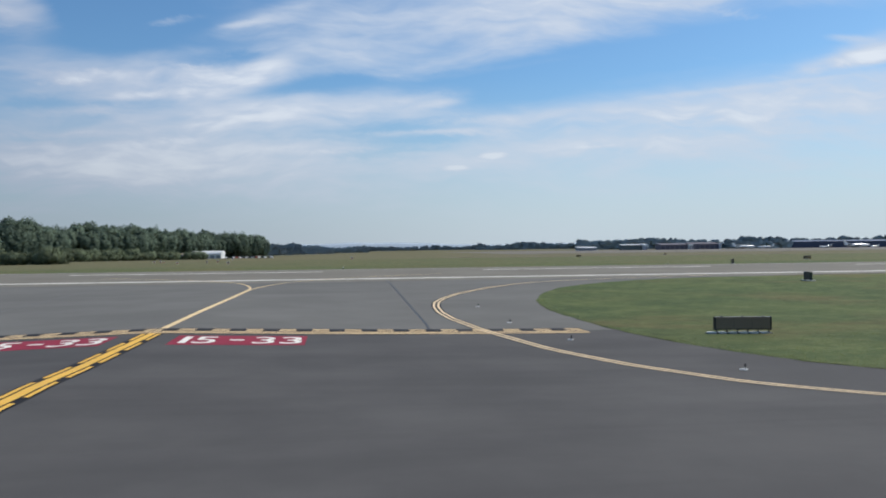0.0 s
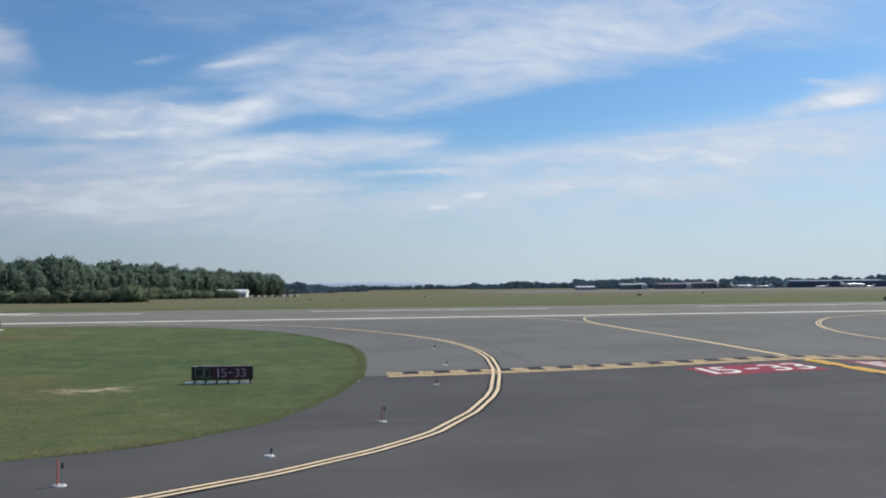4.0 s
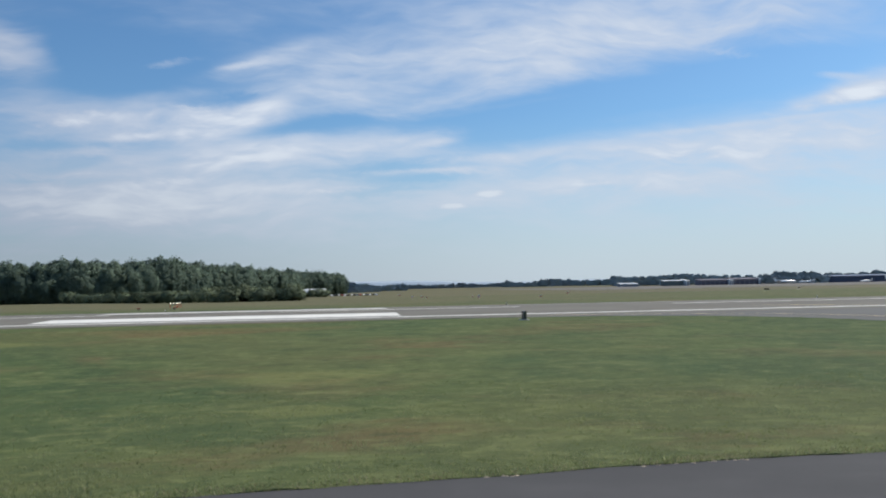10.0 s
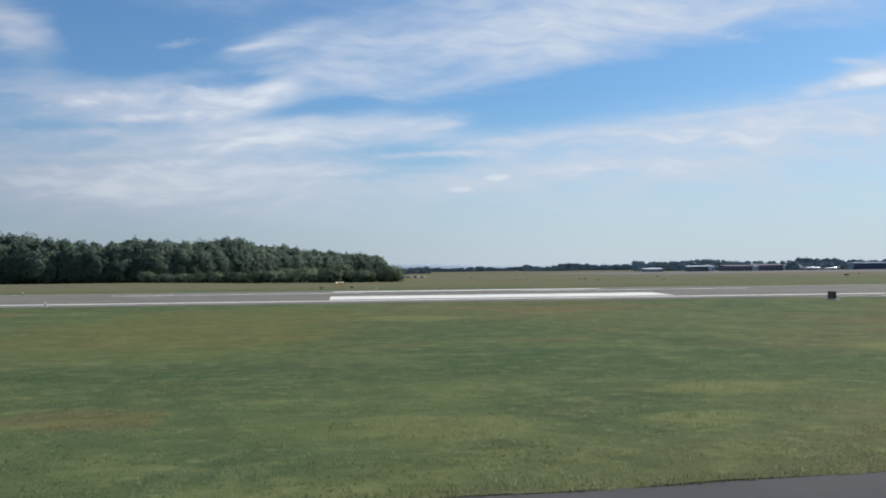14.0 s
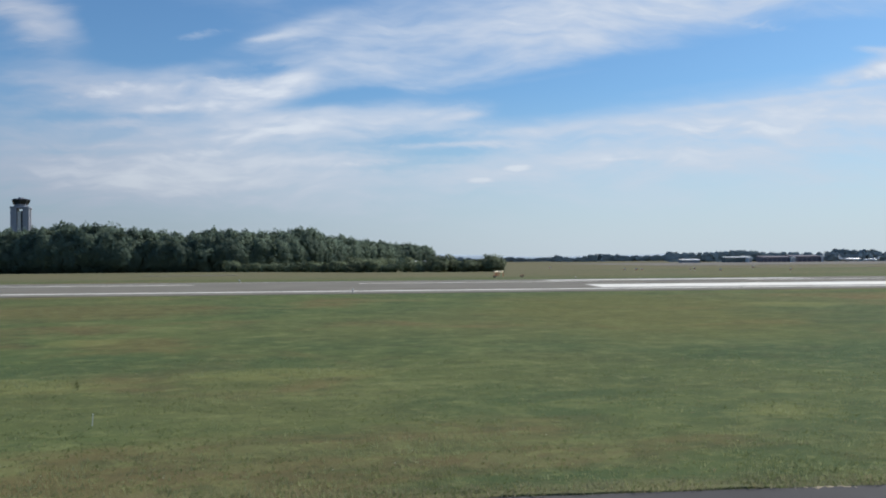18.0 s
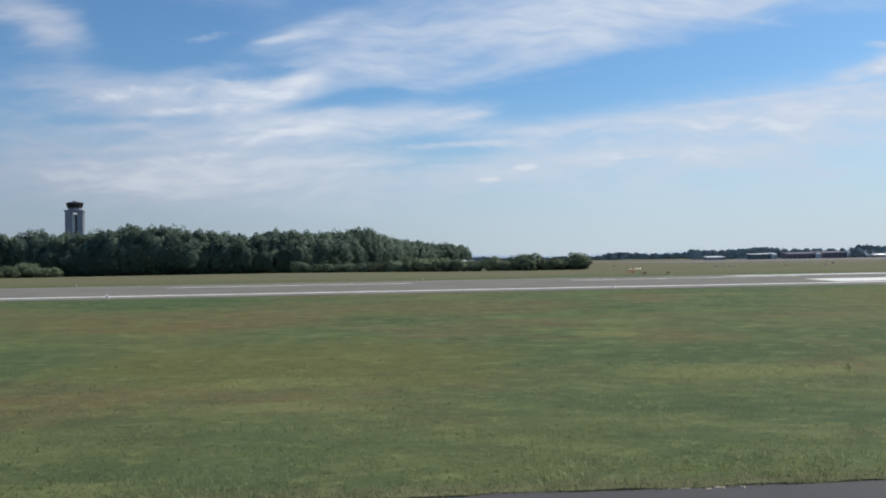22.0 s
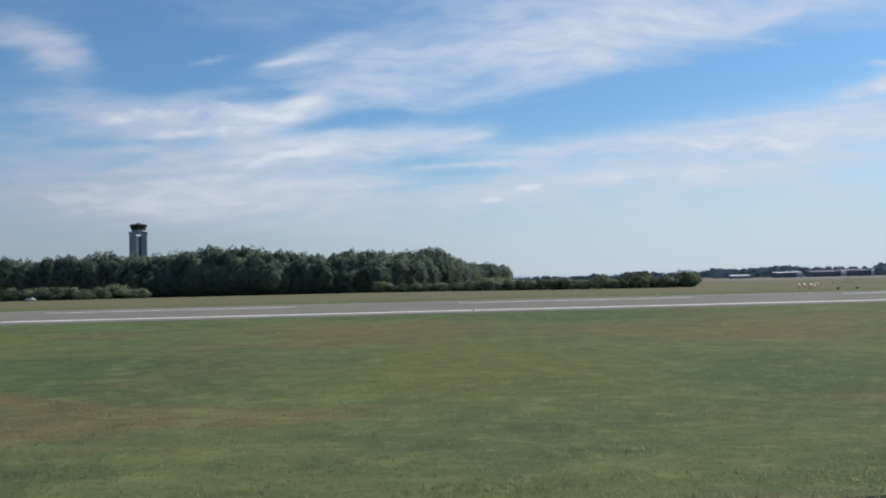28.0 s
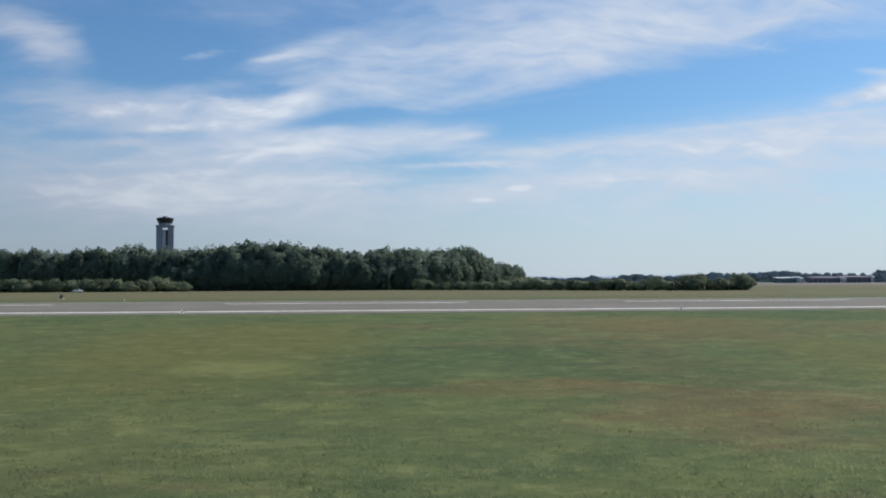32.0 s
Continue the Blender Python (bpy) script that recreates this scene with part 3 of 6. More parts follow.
def link_bm(name, bm, mat, smooth_faces=False):
    me = bpy.data.meshes.new(name)
    bm.to_mesh(me)
    bm.free()
    me.materials.append(mat)
    if smooth_faces:
        me.polygons.foreach_set("use_smooth", [True] * len(me.polygons))
    return new(name, me)


def part(name, bm, mat, parent, label="", smooth_faces=False):
    ob = link_bm(name, bm, mat, smooth_faces)
    ob.parent = parent
    if label:
        tagged(ob, label)
    return ob


def part_mesh(name, me, parent, label=""):
    ob = new(name, me)
    ob.parent = parent
    if label:
        tagged(ob, label)
    return ob


def box(bm, cx, cy, cz, sx, sy, sz, bevel=0.0, turn=0.0):
    r = bmesh.ops.create_cube(bm, size=1.0, matrix=Matrix.Translation((cx, cy, cz)) @ Matrix.Rotation(turn, 4, "Z") @ Matrix.Diagonal((sx, sy, sz, 1)))
    if bevel:
        edges = list({e for v in r["verts"] for e in v.link_edges})
        bmesh.ops.bevel(bm, geom=edges, offset=bevel, segments=2, affect="EDGES", profile=0.5)
    return bm


def cone(bm, cx, cy, z0, z1, r0, r1, n=12, m=None):
    mat = Matrix.Translation((cx, cy, (z0 + z1) / 2))
    bmesh.ops.create_cone(bm, cap_ends=True, segments=n, radius1=r0, radius2=r1, depth=z1 - z0, matrix=(m or Matrix()) @ mat)
    return bm


def fresh():
    return bmesh.new()


def empty(name, m, label, category, group="", kind=""):
    ob = new(name)
    ob.matrix_world = m
    ob.empty_display_size = 0.3
    return tagged(ob, label, category, group, kind)


# ---- ground and pavements ----
def sheet(name, rows, dz, mat, label, category, skirt=0.06):
    """A sheet laid on the ground: rows of (y, x0, x1); each row follows the ground's height."""
    verts, faces = [], []
    n = 65 if name.startswith("connector") else 9
    for y, x0, x1 in rows:
        for i in range(n):
            x = x0 + (x1 - x0) * i / (n - 1)
            verts.append((x, y, pz(x, y) + (dz(y) if callable(dz) else dz)))
    for r in range(len(rows) - 1):
        for i in range(n - 1):
            a = r * n + i
            faces.append((a, a + 1, a + n + 1, a + n))
    ring = [i for i in range(n)] + [r * n + n - 1 for r in range(1, len(rows))] + [(len(rows) - 1) * n + i for i in range(n - 2, -1, -1)] + [r * n for r in range(len(rows) - 2, 0, -1)]
    base = len(verts)
    for k in ring:
        x, y, z = verts[k]
        verts.append((x, y, z - skirt))
    for k in range(len(ring)):
        j = (k + 1) % len(ring)
        faces.append((ring[k], base + k, base + j, ring[j]))
    ob = new(name, mesh_of(name, verts, faces, mat))
    return tagged(ob, label, category, kind="structure")


ys = sorted({*np.arange(-60, 200, 1.0), *np.arange(200, 600, 10.0), *np.arange(600, 5001, 100.0), -4900.0, -1000.0, -300.0, -100.0, *[float(y) for y in GROUND_Y]})
xs = [-4900, -2500, -1200, -700, -500, *range(-420, 160, 20), 200, 400, 800, 1500, 2500, 4900]
gv = [(x, y, gz(y)) for y in ys for x in xs]
nx = len(xs)
gf = [(r * nx + i, r * nx + i + 1, (r + 1) * nx + i + 1, (r + 1) * nx + i) for r in range(len(ys) - 1) for i in range(nx - 1)]
tagged(new("ground", mesh_of("ground", gv, gf, M_GRASS)), "mown green and straw-coloured airfield grass", "grass", kind="structure")

HALF_Y = [21.6, 23.1, 23.9, 25.1, 26.9, 30.4, 34.5, 41.4, 48.0, 60.0, 67.6, 76.4, 85.0, 93.0, 98.0, 100.5, 101.3]
HALF_X = [62.0, 52.0, 43.0, 38.7, 34.5, 30.9, 28.9, 26.7, 25.3, 24.7, 25.5, 28.0, 32.4, 41.0, 51.0, 60.0, 84.0]


def half(y):
    return sum(float(np.interp(y + d, HALF_Y, HALF_X)) for d in (-2.4, -1.2, 0.0, 1.2, 2.4)) / 5


VERGE_X, VERGE_Y = [0, 71, 90, 100, 110, 122, 134, 158, 172, 195, 400], [21.6, 21.5, 19.5, 18.5, 17.5, 16.75, 16.42, 16.45, 16.58, 16.85, 16.7]


def taxi_edge(x):
    return float(np.interp(abs(x - CX), VERGE_X, VERGE_Y))


# the taxiway that the camera rolls along: rows across x, so swap the roles
tv, tf = [], []
tx = list(np.arange(-420, 160.1, 2.0))
cols = [-24.0, -12.0, 0.0, 9.0, 16.0]
for x in tx:
    e = taxi_edge(x) + 0.12 * (noise.noise((x * 0.35, 3.1, 0)) + 0.5 * noise.noise((x * 1.3, 7.7, 0)))
    for y in cols + [e]:
        tv.append((x, y, gz(y) + 0.03))
    tv.append((x, e + 0.03, gz(e) - 0.04))
nc = len(cols) + 2
for r in range(len(tx) - 1):
    for i in range(nc - 1):
        a = r * nc + i
        tf.append((a, a + 1, a + nc + 1, a + nc)[::-1])
tagged(new("taxiway", mesh_of("taxiway", tv, tf, M_TAXI)), "dark grey asphalt taxiway with a grass verge", "taxiway", kind="structure")


def wobble(y, s):
    return 0.16 * noise.noise((y * 0.5, s, 0)) + 0.08 * noise.noise((y * 1.9, s + 4, 0))


rows = [(y, CX - half(y) + wobble(y, 1.0), CX + half(y) + wobble(y, 9.0)) for y in [18.5, 20.0, *np.arange(20.5, 47.6, 0.5)]]
sheet("connector_near", [(y, x0, x1) for y, x0, x1 in rows], lambda y: 0.034 - 0.08 * max(0.0, min(1.0, (21.5 - y) / 2.0)), M_TAXI, "dark asphalt taxiway short of the holding line", "taxiway")
rows = [(y, CX - half(y) + wobble(y, 1.0), CX + half(y) + wobble(y, 9.0)) for y in np.arange(47.52, 101.03, 0.5)]
sheet("connector_far", rows, 0.034, M_APRON, "weathered grey asphalt between holding line and runway", "taxiway")
sheet("runway", [(y, -1300.0, 900.0) for y in np.arange(101.3, 158.9, 1.8)], 0.03, M_RUNWAY, "long weathered grey asphalt runway", "runway")


def turf_edge(name, pts):
    """The raised lip where the turf ends at the asphalt; pts run with the grass on their left."""
    verts, faces = [], []
    n = len(pts)
    for i, (x, y) in enumerate(pts):
        a, b = pts[max(i - 1, 0)], pts[min(i + 1, n - 1)]
        d = Vector((b[0] - a[0], b[1] - a[1], 0)).normalized()
        out_n = Vector((-d.y, d.x, 0))
        lift = 0.055 + 0.05 * noise.noise((x * 0.7, y * 0.7, 2.0))
        ragged = 0.16 * noise.noise((x * 1.7, y * 1.7, 6.0))
        for k, z in ((-0.03 + ragged, 0.0), (0.0 + ragged, lift * 0.9), (0.08 + ragged, lift), (0.24, lift * 0.7), (0.65, -0.03)):
            q = Vector((x, y, 0)) + out_n * k
            verts.append((q.x, q.y, gz(q.y) + z))
    faces = [(5 * i + k, 5 * i + 5 + k, 5 * i + 6 + k, 5 * i + 1 + k) for i in range(n - 1) for k in range(4)]
    ob = new(name, mesh_of(name, verts, faces, M_GRASS))
    return tagged(ob, "ragged raised turf edge beside the asphalt", "grass edge", kind="structure")


def taxi_side(x):
    return (x, taxi_edge(x) + 0.12 * (noise.noise((x * 0.35, 3.1, 0)) + 0.5 * noise.noise((x * 1.3, 7.7, 0))))


WEST_EDGE = [taxi_side(x) for x in np.arange(-360, CX - 56, 0.8)] + [(CX - half(y) + wobble(y, 1.0), y) for y in np.arange(22.2, 100.6, 0.8)]
EAST_EDGE = [(CX + half(y) + wobble(y, 9.0), y) for y in np.arange(100.6, 22.2, -0.8)] + [taxi_side(x) for x in np.arange(CX + 56, 150, 0.8)]
turf_edge("turf_edge_west", WEST_EDGE)
turf_edge("turf_edge_east", EAST_EDGE)

# ---- painted markings ----
def ribbon(name, pts, width, dz, mat, label, category="marking", step=1.0, side=0.0, dash=None, parent=None):
    """A painted line along a polyline; dash=(on, off) leaves gaps; side shifts it sideways."""
    P = [Vector((x, y, 0)) for x, y in pts]
    fine_pts = [P[0]]
    for a, b in zip(P, P[1:]):
        n = max(1, int((b - a).length / step))
        fine_pts += [a.lerp(b, (i + 1) / n) for i in range(n)]
    dist = [0.0]
    for a, b in zip(fine_pts, fine_pts[1:]):
        dist.append(dist[-1] + (b - a).length)
    total = dist[-1]

    def at(s):
        s = min(max(s, 0.0), total)
        i = min(max(int(np.searchsorted(dist, s)) - 1, 0), len(dist) - 2)
        k = (s - dist[i]) / max(dist[i + 1] - dist[i], 1e-6)
        p = fine_pts[i].lerp(fine_pts[i + 1], k)
        q0, q1 = fine_pts[max(i - 1, 0)], fine_pts[min(i + 2, len(fine_pts) - 1)]
        d = (q1 - q0).normalized()
        return p, Vector((-d.y, d.x, 0))

    spans = [(0.0, total)]
    if dash:
        on, off = dash
        spans = [(s, min(s + on, total)) for s in np.arange(0, total - 0.2, on + off)]
    verts, faces = [], []
    for s0, s1 in spans:
        n = max(1, int(math.ceil((s1 - s0) / step)))
        first = len(verts)
        for i in range(n + 1):
            p, across = at(s0 + (s1 - s0) * i / n)
            for w in (-width / 2, width / 2):
                q = p + across * (side + w)
                verts.append((q.x, q.y, pz(q.x, q.y) + dz))
        faces += [(first + 2 * i, first + 2 * i + 2, first + 2 * i + 3, first + 2 * i + 1) for i in range(n)]
    me = mesh_of(name, verts, faces, mat)
    if parent:
        return part_mesh(name, me, parent)
    return tagged(new(name, me), label, category, kind="structure")


Z1, Z2, Z3 = 0.040, 0.046, 0.052
YN, YC, YF = 107.5, 130.0, 152.5
ribbon("runway_edge_line", [(-1300, YN), (900, YN)], 1.5, Z1, M_WHITE, "white painted runway edge line", step=20)
ribbon("runway_edge_line", [(-1300, YF), (900, YF)], 1.2, Z1, M_DULLWHITE, "faded white painted runway edge line", step=20)
for k in range(-9, 14):
    x0 = -221.4 + 61.0 * k
    ribbon("runway_centreline_dash", [(x0, YC), (x0 + 36.6, YC)], 1.3, Z1, M_WHITE, "white painted runway centreline stripe", step=6)
for y0, y1 in ((110.4, 119.6), (140.4, 149.6)):
    ribbon("aiming_point_bar", [(-128.4, (y0 + y1) / 2), (-82.6, (y0 + y1) / 2)], y1 - y0, Z1 + 0.004, M_WHITE, "broad white painted runway aiming point bar", step=5)

# double yellow edge lines of the connector
EDGE_Y = [103.0, 100.4, 96.5, 93.2, 89.0, 85.0, 81.0, 77.3, 72.0, 68.0, 64.0, 59.5, 55.0, 49.0, 45.5, 40.6, 38.2, 34.0, 29.2, 25.8, 22.6, 20.2, 18.2, 16.8]
EDGE_X = [56.0, 45.0, 36.5, 31.0, 27.4, 24.5, 22.2, 20.3, 18.4, 17.4, 16.9, 16.7, 16.9, 17.7, 18.4, 19.5, 20.2, 21.7, 23.9, 26.2, 29.0, 31.9, 36.0, 43.0]
for sgn in (-1, 1):
    pts = [(CX + (0.08 if sgn > 0 else 0.0) + sgn * x, y) for y, x in zip(EDGE_Y, EDGE_X)]
    ribbon("edge_marking_border", pts, 0.75, Z1, M_BLACK, "black border under a yellow line", step=0.8)
    for side in (-0.17, 0.17):
        ribbon("taxiway_edge_line", pts, 0.17, Z2, M_CREAM, "pale cream painted double taxiway edge line", step=0.8, side=side)

# holding position: two solid and two broken lines
HOLD = [(-33.2, 47.9), (CX, 47.6), (14.6, 47.4)]
ribbon("holding_border", HOLD, 2.6, Z1, M_BLACK, "black ground under the holding position lines", side=0.0, step=0.5)
for side in (-0.9, -0.3):
    ribbon("holding_solid_line", HOLD, 0.34, Z2, M_PALEYELLOW, "solid yellow holding position line", side=side, step=0.5)
for side in (0.3, 0.9):
    ribbon("holding_broken_line", HOLD, 0.34, Z2, M_PALEYELLOW, "broken yellow holding position line", side=side, dash=(0.92, 0.88), step=0.5)

# centreline with its enhanced broken sides, and the two branches
SPLIT = 26.0


def cx(y):
    return -9.9 + 0.0197 * y


ribbon("centreline_border", [(cx(46.4), 46.4), (cx(12.0), 12.0)], 1.16, Z1, M_BLACK, "black border under the yellow centreline")
ribbon("centreline", [(cx(87.5), 87.5), (cx(48.9), 48.9)], 0.40, Z2, M_GOLD, "pale gold painted taxiway centreline")
ribbon("centreline", [(cx(46.4), 46.4), (cx(-14.0), -14.0)], 0.40, Z3, M_YELLOW, "yellow painted taxiway centreline")
for side in (-0.39, 0.39):
    ribbon("centreline_dashes", [(cx(46.1), 46.1), (cx(SPLIT + 1.8), SPLIT + 1.8)], 0.18, Z3, M_YELLOW, "yellow dashes beside the centreline", side=side, dash=(2.82, 1.0))
    ribbon("centreline_dashes", [(cx(20.55), 20.55), (cx(8.0), 8.0)], 0.18, Z3, M_YELLOW, "yellow dashes beside the centreline", side=side, dash=(2.82, 1.0))
for sgn in (-1, 1):
    R = 26.4
    arc = [(cx(SPLIT) + sgn * R * (1 - math.cos(a)), SPLIT + 1.0 - R * math.sin(a)) for a in np.linspace(0, radians(80), 40)]
    ribbon("branch_border", arc, 1.16, Z1 + 0.0045 + 0.0020 * sgn, M_BLACK, "black border under a yellow branch line", step=0.5)
    ribbon("branch_line", arc, 0.40, Z3 + 0.006 + 0.0025 * sgn, M_YELLOW, "yellow painted branch of the centreline", step=0.5)
    ribbon("branch_dashes", arc, 0.18, Z3 + 0.001, M_YELLOW, "yellow dashes outside the branch", side=sgn * 0.39, dash=(2.82, 1.0), step=0.5)
    ribbon("branch_dashes", arc[8:], 0.18, Z3 + 0.001, M_YELLOW, "yellow dashes inside the branch", side=-sgn * 0.39, dash=(2.82, 1.0), step=0.5)
    lead = [(cx(86.0), 86.0), (-8.1 + sgn * 0.35, 90.0), (-8.1 + sgn * 1.3, 95.5), (-8.1 + sgn * 2.9, 101.3), (-8.1 + sgn * 5.5, 105.2), (-8.1 + sgn * 9.5, 109.5), (-8.1 + sgn * 15.0, 113.8), (-8.1 + sgn * 23.0, 118.2)]
    ribbon("lead_off_line", lead, 0.22, Z2 + 0.003, M_GOLD, "pale yellow lead-off line to the runway", step=0.8)
    ribbon("sealed_joint", [(CX + sgn * 15.4, 104.0), (CX + sgn * 15.0, 51.0), (CX + sgn * 14.9, 48.8)], 0.13 if sgn > 0 else 0.06, Z1, M_SEAL, "dark sealed pavement joint")


def text_mesh(name, words, height, mat, depth=0.0, fat=0.0):
    """Letters of the built-in font as one mesh, centred, lying in the xy plane."""
    cu = bpy.data.curves.new(name, "FONT")
    cu.body, cu.size, cu.align_x, cu.align_y, cu.extrude = words, height * 1.38, "CENTER", "CENTER", depth
    cu.offset = fat
    tmp = bpy.data.objects.new(name, cu)
    scene.collection.objects.link(tmp)
    dg = bpy.context.evaluated_depsgraph_get()
    me = bpy.data.meshes.new_from_object(tmp.evaluated_get(dg))
    bpy.data.objects.remove(tmp)
    bpy.data.curves.remove(cu)
    me.name = name
    me.materials.clear()
    me.materials.append(mat)
    return me


for x0 in (-17.0, -7.45):
    verts = [(x0 + 6.5 * i / 8, y, pz(x0 + 6.5 * i / 8, y) + Z1) for y in (41.6, 43.5, 45.4) for i in range(9)]
    faces = [(9 * r + i, 9 * r + i + 1, 9 * r + i + 10, 9 * r + i + 9) for r in range(2) for i in range(8)]
    board = new("holding_sign_panel", mesh_of("holding_sign_panel", verts, faces, M_RED))
    tagged(board, "red painted runway holding panel on asphalt", "marking", kind="structure")
    for sign, cx_c, ww, hh in (("1", 0.62, 0.36, 2.7), ("5", 1.58, 1.08, 2.7), ("-", 3.1, 0.70, 0.42), ("3", 4.45, 1.06, 2.7), ("3", 5.78, 1.06, 2.7)):
        me = text_mesh("painted_character", sign, 2.35, M_WHITE, 0.0, 0.02)
        vx, vy = [q.co.x for q in me.vertices], [q.co.y for q in me.vertices]
        kx, ky = ww / (max(vx) - min(vx)), hh / (max(vy) - min(vy))
        mx, my = (max(vx) + min(vx)) / 2, (max(vy) + min(vy)) / 2
        for q in me.vertices:
            x, y = x0 + cx_c + (q.co.x - mx) * kx, 43.5 + (q.co.y - my) * ky
            q.co = (x, y, pz(x, y) + Z2 + 0.004)
        part_mesh("painted_character", me, board, "white painted character")
# pale joints across the near asphalt
for pts in (((-52.5, 22.7), (-52.2, 20.7), (-51.88, 18.7), (-51.5, 16.0)), ((-99.8, 18.0), (-98.6, 14.5), (-97.4, 9.0))):
    ribbon("pale_joint", pts, 0.24, Z1, M_SCUFF, "pale worn joint across asphalt", step=0.5)

# ---- signs and lights of the field ----
def guidance_sign(x, y, turn, width, plain, label):
    """A lit guidance sign on a concrete pad; its face looks along its own -y."""
    root = empty("guidance_sign", Matrix.Translation((x, y, gz(y))) @ Matrix.Rotation(radians(turn), 4, "Z"), label, "airfield sign", "guidance signs")
    part("pad", box(fresh(), -0.2, -0.05, -0.01, width + 0.5, 0.5, 0.07, 0.015), M_LAMP, root, "dark footing")
    step = (width - 0.24) / 5
    for k in range(-1, 5):
        lx = -width / 2 + 0.12 + step * (k + 0.5)
        part("pad_block", box(fresh(), lx, -0.08, 0.03, step - 0.13, 0.50, 0.09, 0.035), M_WHITE, root, "white painted concrete block")
    part("body", box(fresh(), 0, 0.0, 0.535, width, 0.24, 0.70, 0.015), M_SIGN, root)
    part("top_rail", box(fresh(), 0, 0.0, 0.891, width - 0.04, 0.22, 0.012, 0.003), M_GREY, root, "pale grey top rail")
    for k in range(6):
        lx = -width / 2 + 0.12 + (width - 0.24) * k / 5
        part("leg", cone(fresh(), lx, -0.05, 0.04, 0.19, 0.05, 0.045, 8), M_LAMP, root)
    for k in range(3):
        lx = -width / 2 + 0.4 + (width - 0.8) * k / 2
        part("top_clip", box(fresh(), lx, 0.0, 0.92, 0.08, 0.14, 0.07, 0.01), M_LAMP, root)
    for sx in (-1, 1):
        part("end_trim", box(fresh(), sx * (width / 2 + 0.012), 0, 0.535, 0.03, 0.27, 0.73, 0.006), M_SIGN, root)
    if plain:
        for k in range(3):
            part("back_panel", box(fresh(), (k - 1) * (width - 0.1) / 3, -0.138, 0.56, (width - 0.1) / 3 - 0.012, 0.014, 0.64, 0.004), M_SIGNBACK, root, "brownish painted panel")
            part("back_panel", box(fresh(), (k - 1) * (width - 0.1) / 3, 0.138, 0.56, (width - 0.1) / 3 - 0.012, 0.014, 0.64, 0.004), M_SIGNBACK, root, "brownish painted panel")
        return root
    lw = width * 0.31
    left = -width / 2 + 0.07
    location = part("location_face", box(fresh(), left + lw / 2, -0.138, 0.56, lw - 0.03, 0.016, 0.64, 0.004), M_SIGN, root)
    rw = width - 0.14 - lw
    red = part("red_face", box(fresh(), left + lw + rw / 2, -0.138, 0.56, rw - 0.02, 0.016, 0.64, 0.004), M_SIGNRED, root, "dark red sign face")
    bm = fresh()
    for cx, cz, sx, sz in ((0, 0.225, 0.76, 0.02), (0, -0.225, 0.76, 0.02), (-0.37, 0, 0.02, 0.45), (0.37, 0, 0.02, 0.45)):
        box(bm, left + lw / 2 + cx, -0.151, 0.56 + cz, sx, 0.01, sz)
    part("border", bm, M_LEGENDY, location, "yellow border")
    mid = left + lw + rw / 2
    for sign, mat, cx, ww, hh in (("J", M_LEGENDY, left + lw / 2, 0.22, 0.34), ("1", M_LEGEND, mid - 0.68, 0.075, 0.42), ("5", M_LEGEND, mid - 0.40, 0.31, 0.42), ("-", M_LEGEND, mid - 0.06, 0.18, 0.05), ("3", M_LEGEND, mid + 0.27, 0.29, 0.42), ("3", M_LEGEND, mid + 0.60, 0.29, 0.42)):
        me = text_mesh("legend_character", sign, 0.4, mat, 0.004, -0.012)
        xsv, ysv = [q.co.x for q in me.vertices], [q.co.y for q in me.vertices]
        mx, my = (max(xsv) + min(xsv)) / 2, (max(ysv) + min(ysv)) / 2
        kx, ky = ww / (max(xsv) - min(xsv)), hh / (max(ysv) - min(ysv))
        for q in me.vertices:
            q.co = (cx + (q.co.x - mx) * kx, -0.152 - q.co.z, 0.55 + (q.co.y - my) * ky)
        part_mesh("legend_character", me, location if sign == "J" else red)
    return root


guidance_sign(-41.95, 46.35, -4.0, 3.1, False, "black and dark red runway holding sign on a concrete pad")
guidance_sign(-53.4, 30.8, 94.0 + 180.0, 2.85, True, "black guidance sign seen edge-on beside bare sand")
guidance_sign(22.75, 44.9, -10.0, 3.05, True, "plain black back of a guidance sign on a pad")
guidance_sign(78.0, 162.0, 80.0, 1.3, True, "small black sign on the runway's far edge")
guidance_sign(119.0, 206.0, 8.0, 2.0, True, "low black sign in straw-coloured grass")
guidance_sign(108.0, 379.0, 0.0, 2.2, True, "distant black sign in dry grass")
guidance_sign(204.0, 520.0, 40.0, 3.2, True, "distant black sign beside a far taxiway")


def distance_sign(x, y, label):
    root = empty("distance_sign", Matrix.Translation((x, y, gz(y))), label, "airfield sign", "runway distance signs")
    part("pad", box(fresh(), 0, 0, 0.03, 0.80, 1.70, 0.1, 0.02), M_CONCRETE, root, "pale concrete pad")
    part("body", box(fresh(), 0, 0, 0.54, 0.28, 1.34, 0.80, 0.02), M_SIGNBOX, root)
    for sx in (-1, 1):
        part("face", box(fresh(), sx * 0.144, 0, 0.54, 0.012, 1.22, 0.68, 0.003), M_LAMP, root)
        part("foot", box(fresh(), 0, sx * 0.5, 0.12, 0.22, 0.08, 0.08), M_LAMP, root)
    part("cap", box(fresh(), 0, 0, 0.955, 0.31, 1.38, 0.04, 0.008), M_LAMP, root)
    return root


for x, y in ((-70.0, 94.2), (51.6, 88.4), (-330.0, 201.0)):
    distance_sign(x, y, "flat greenish-grey box sign standing on a white pad")


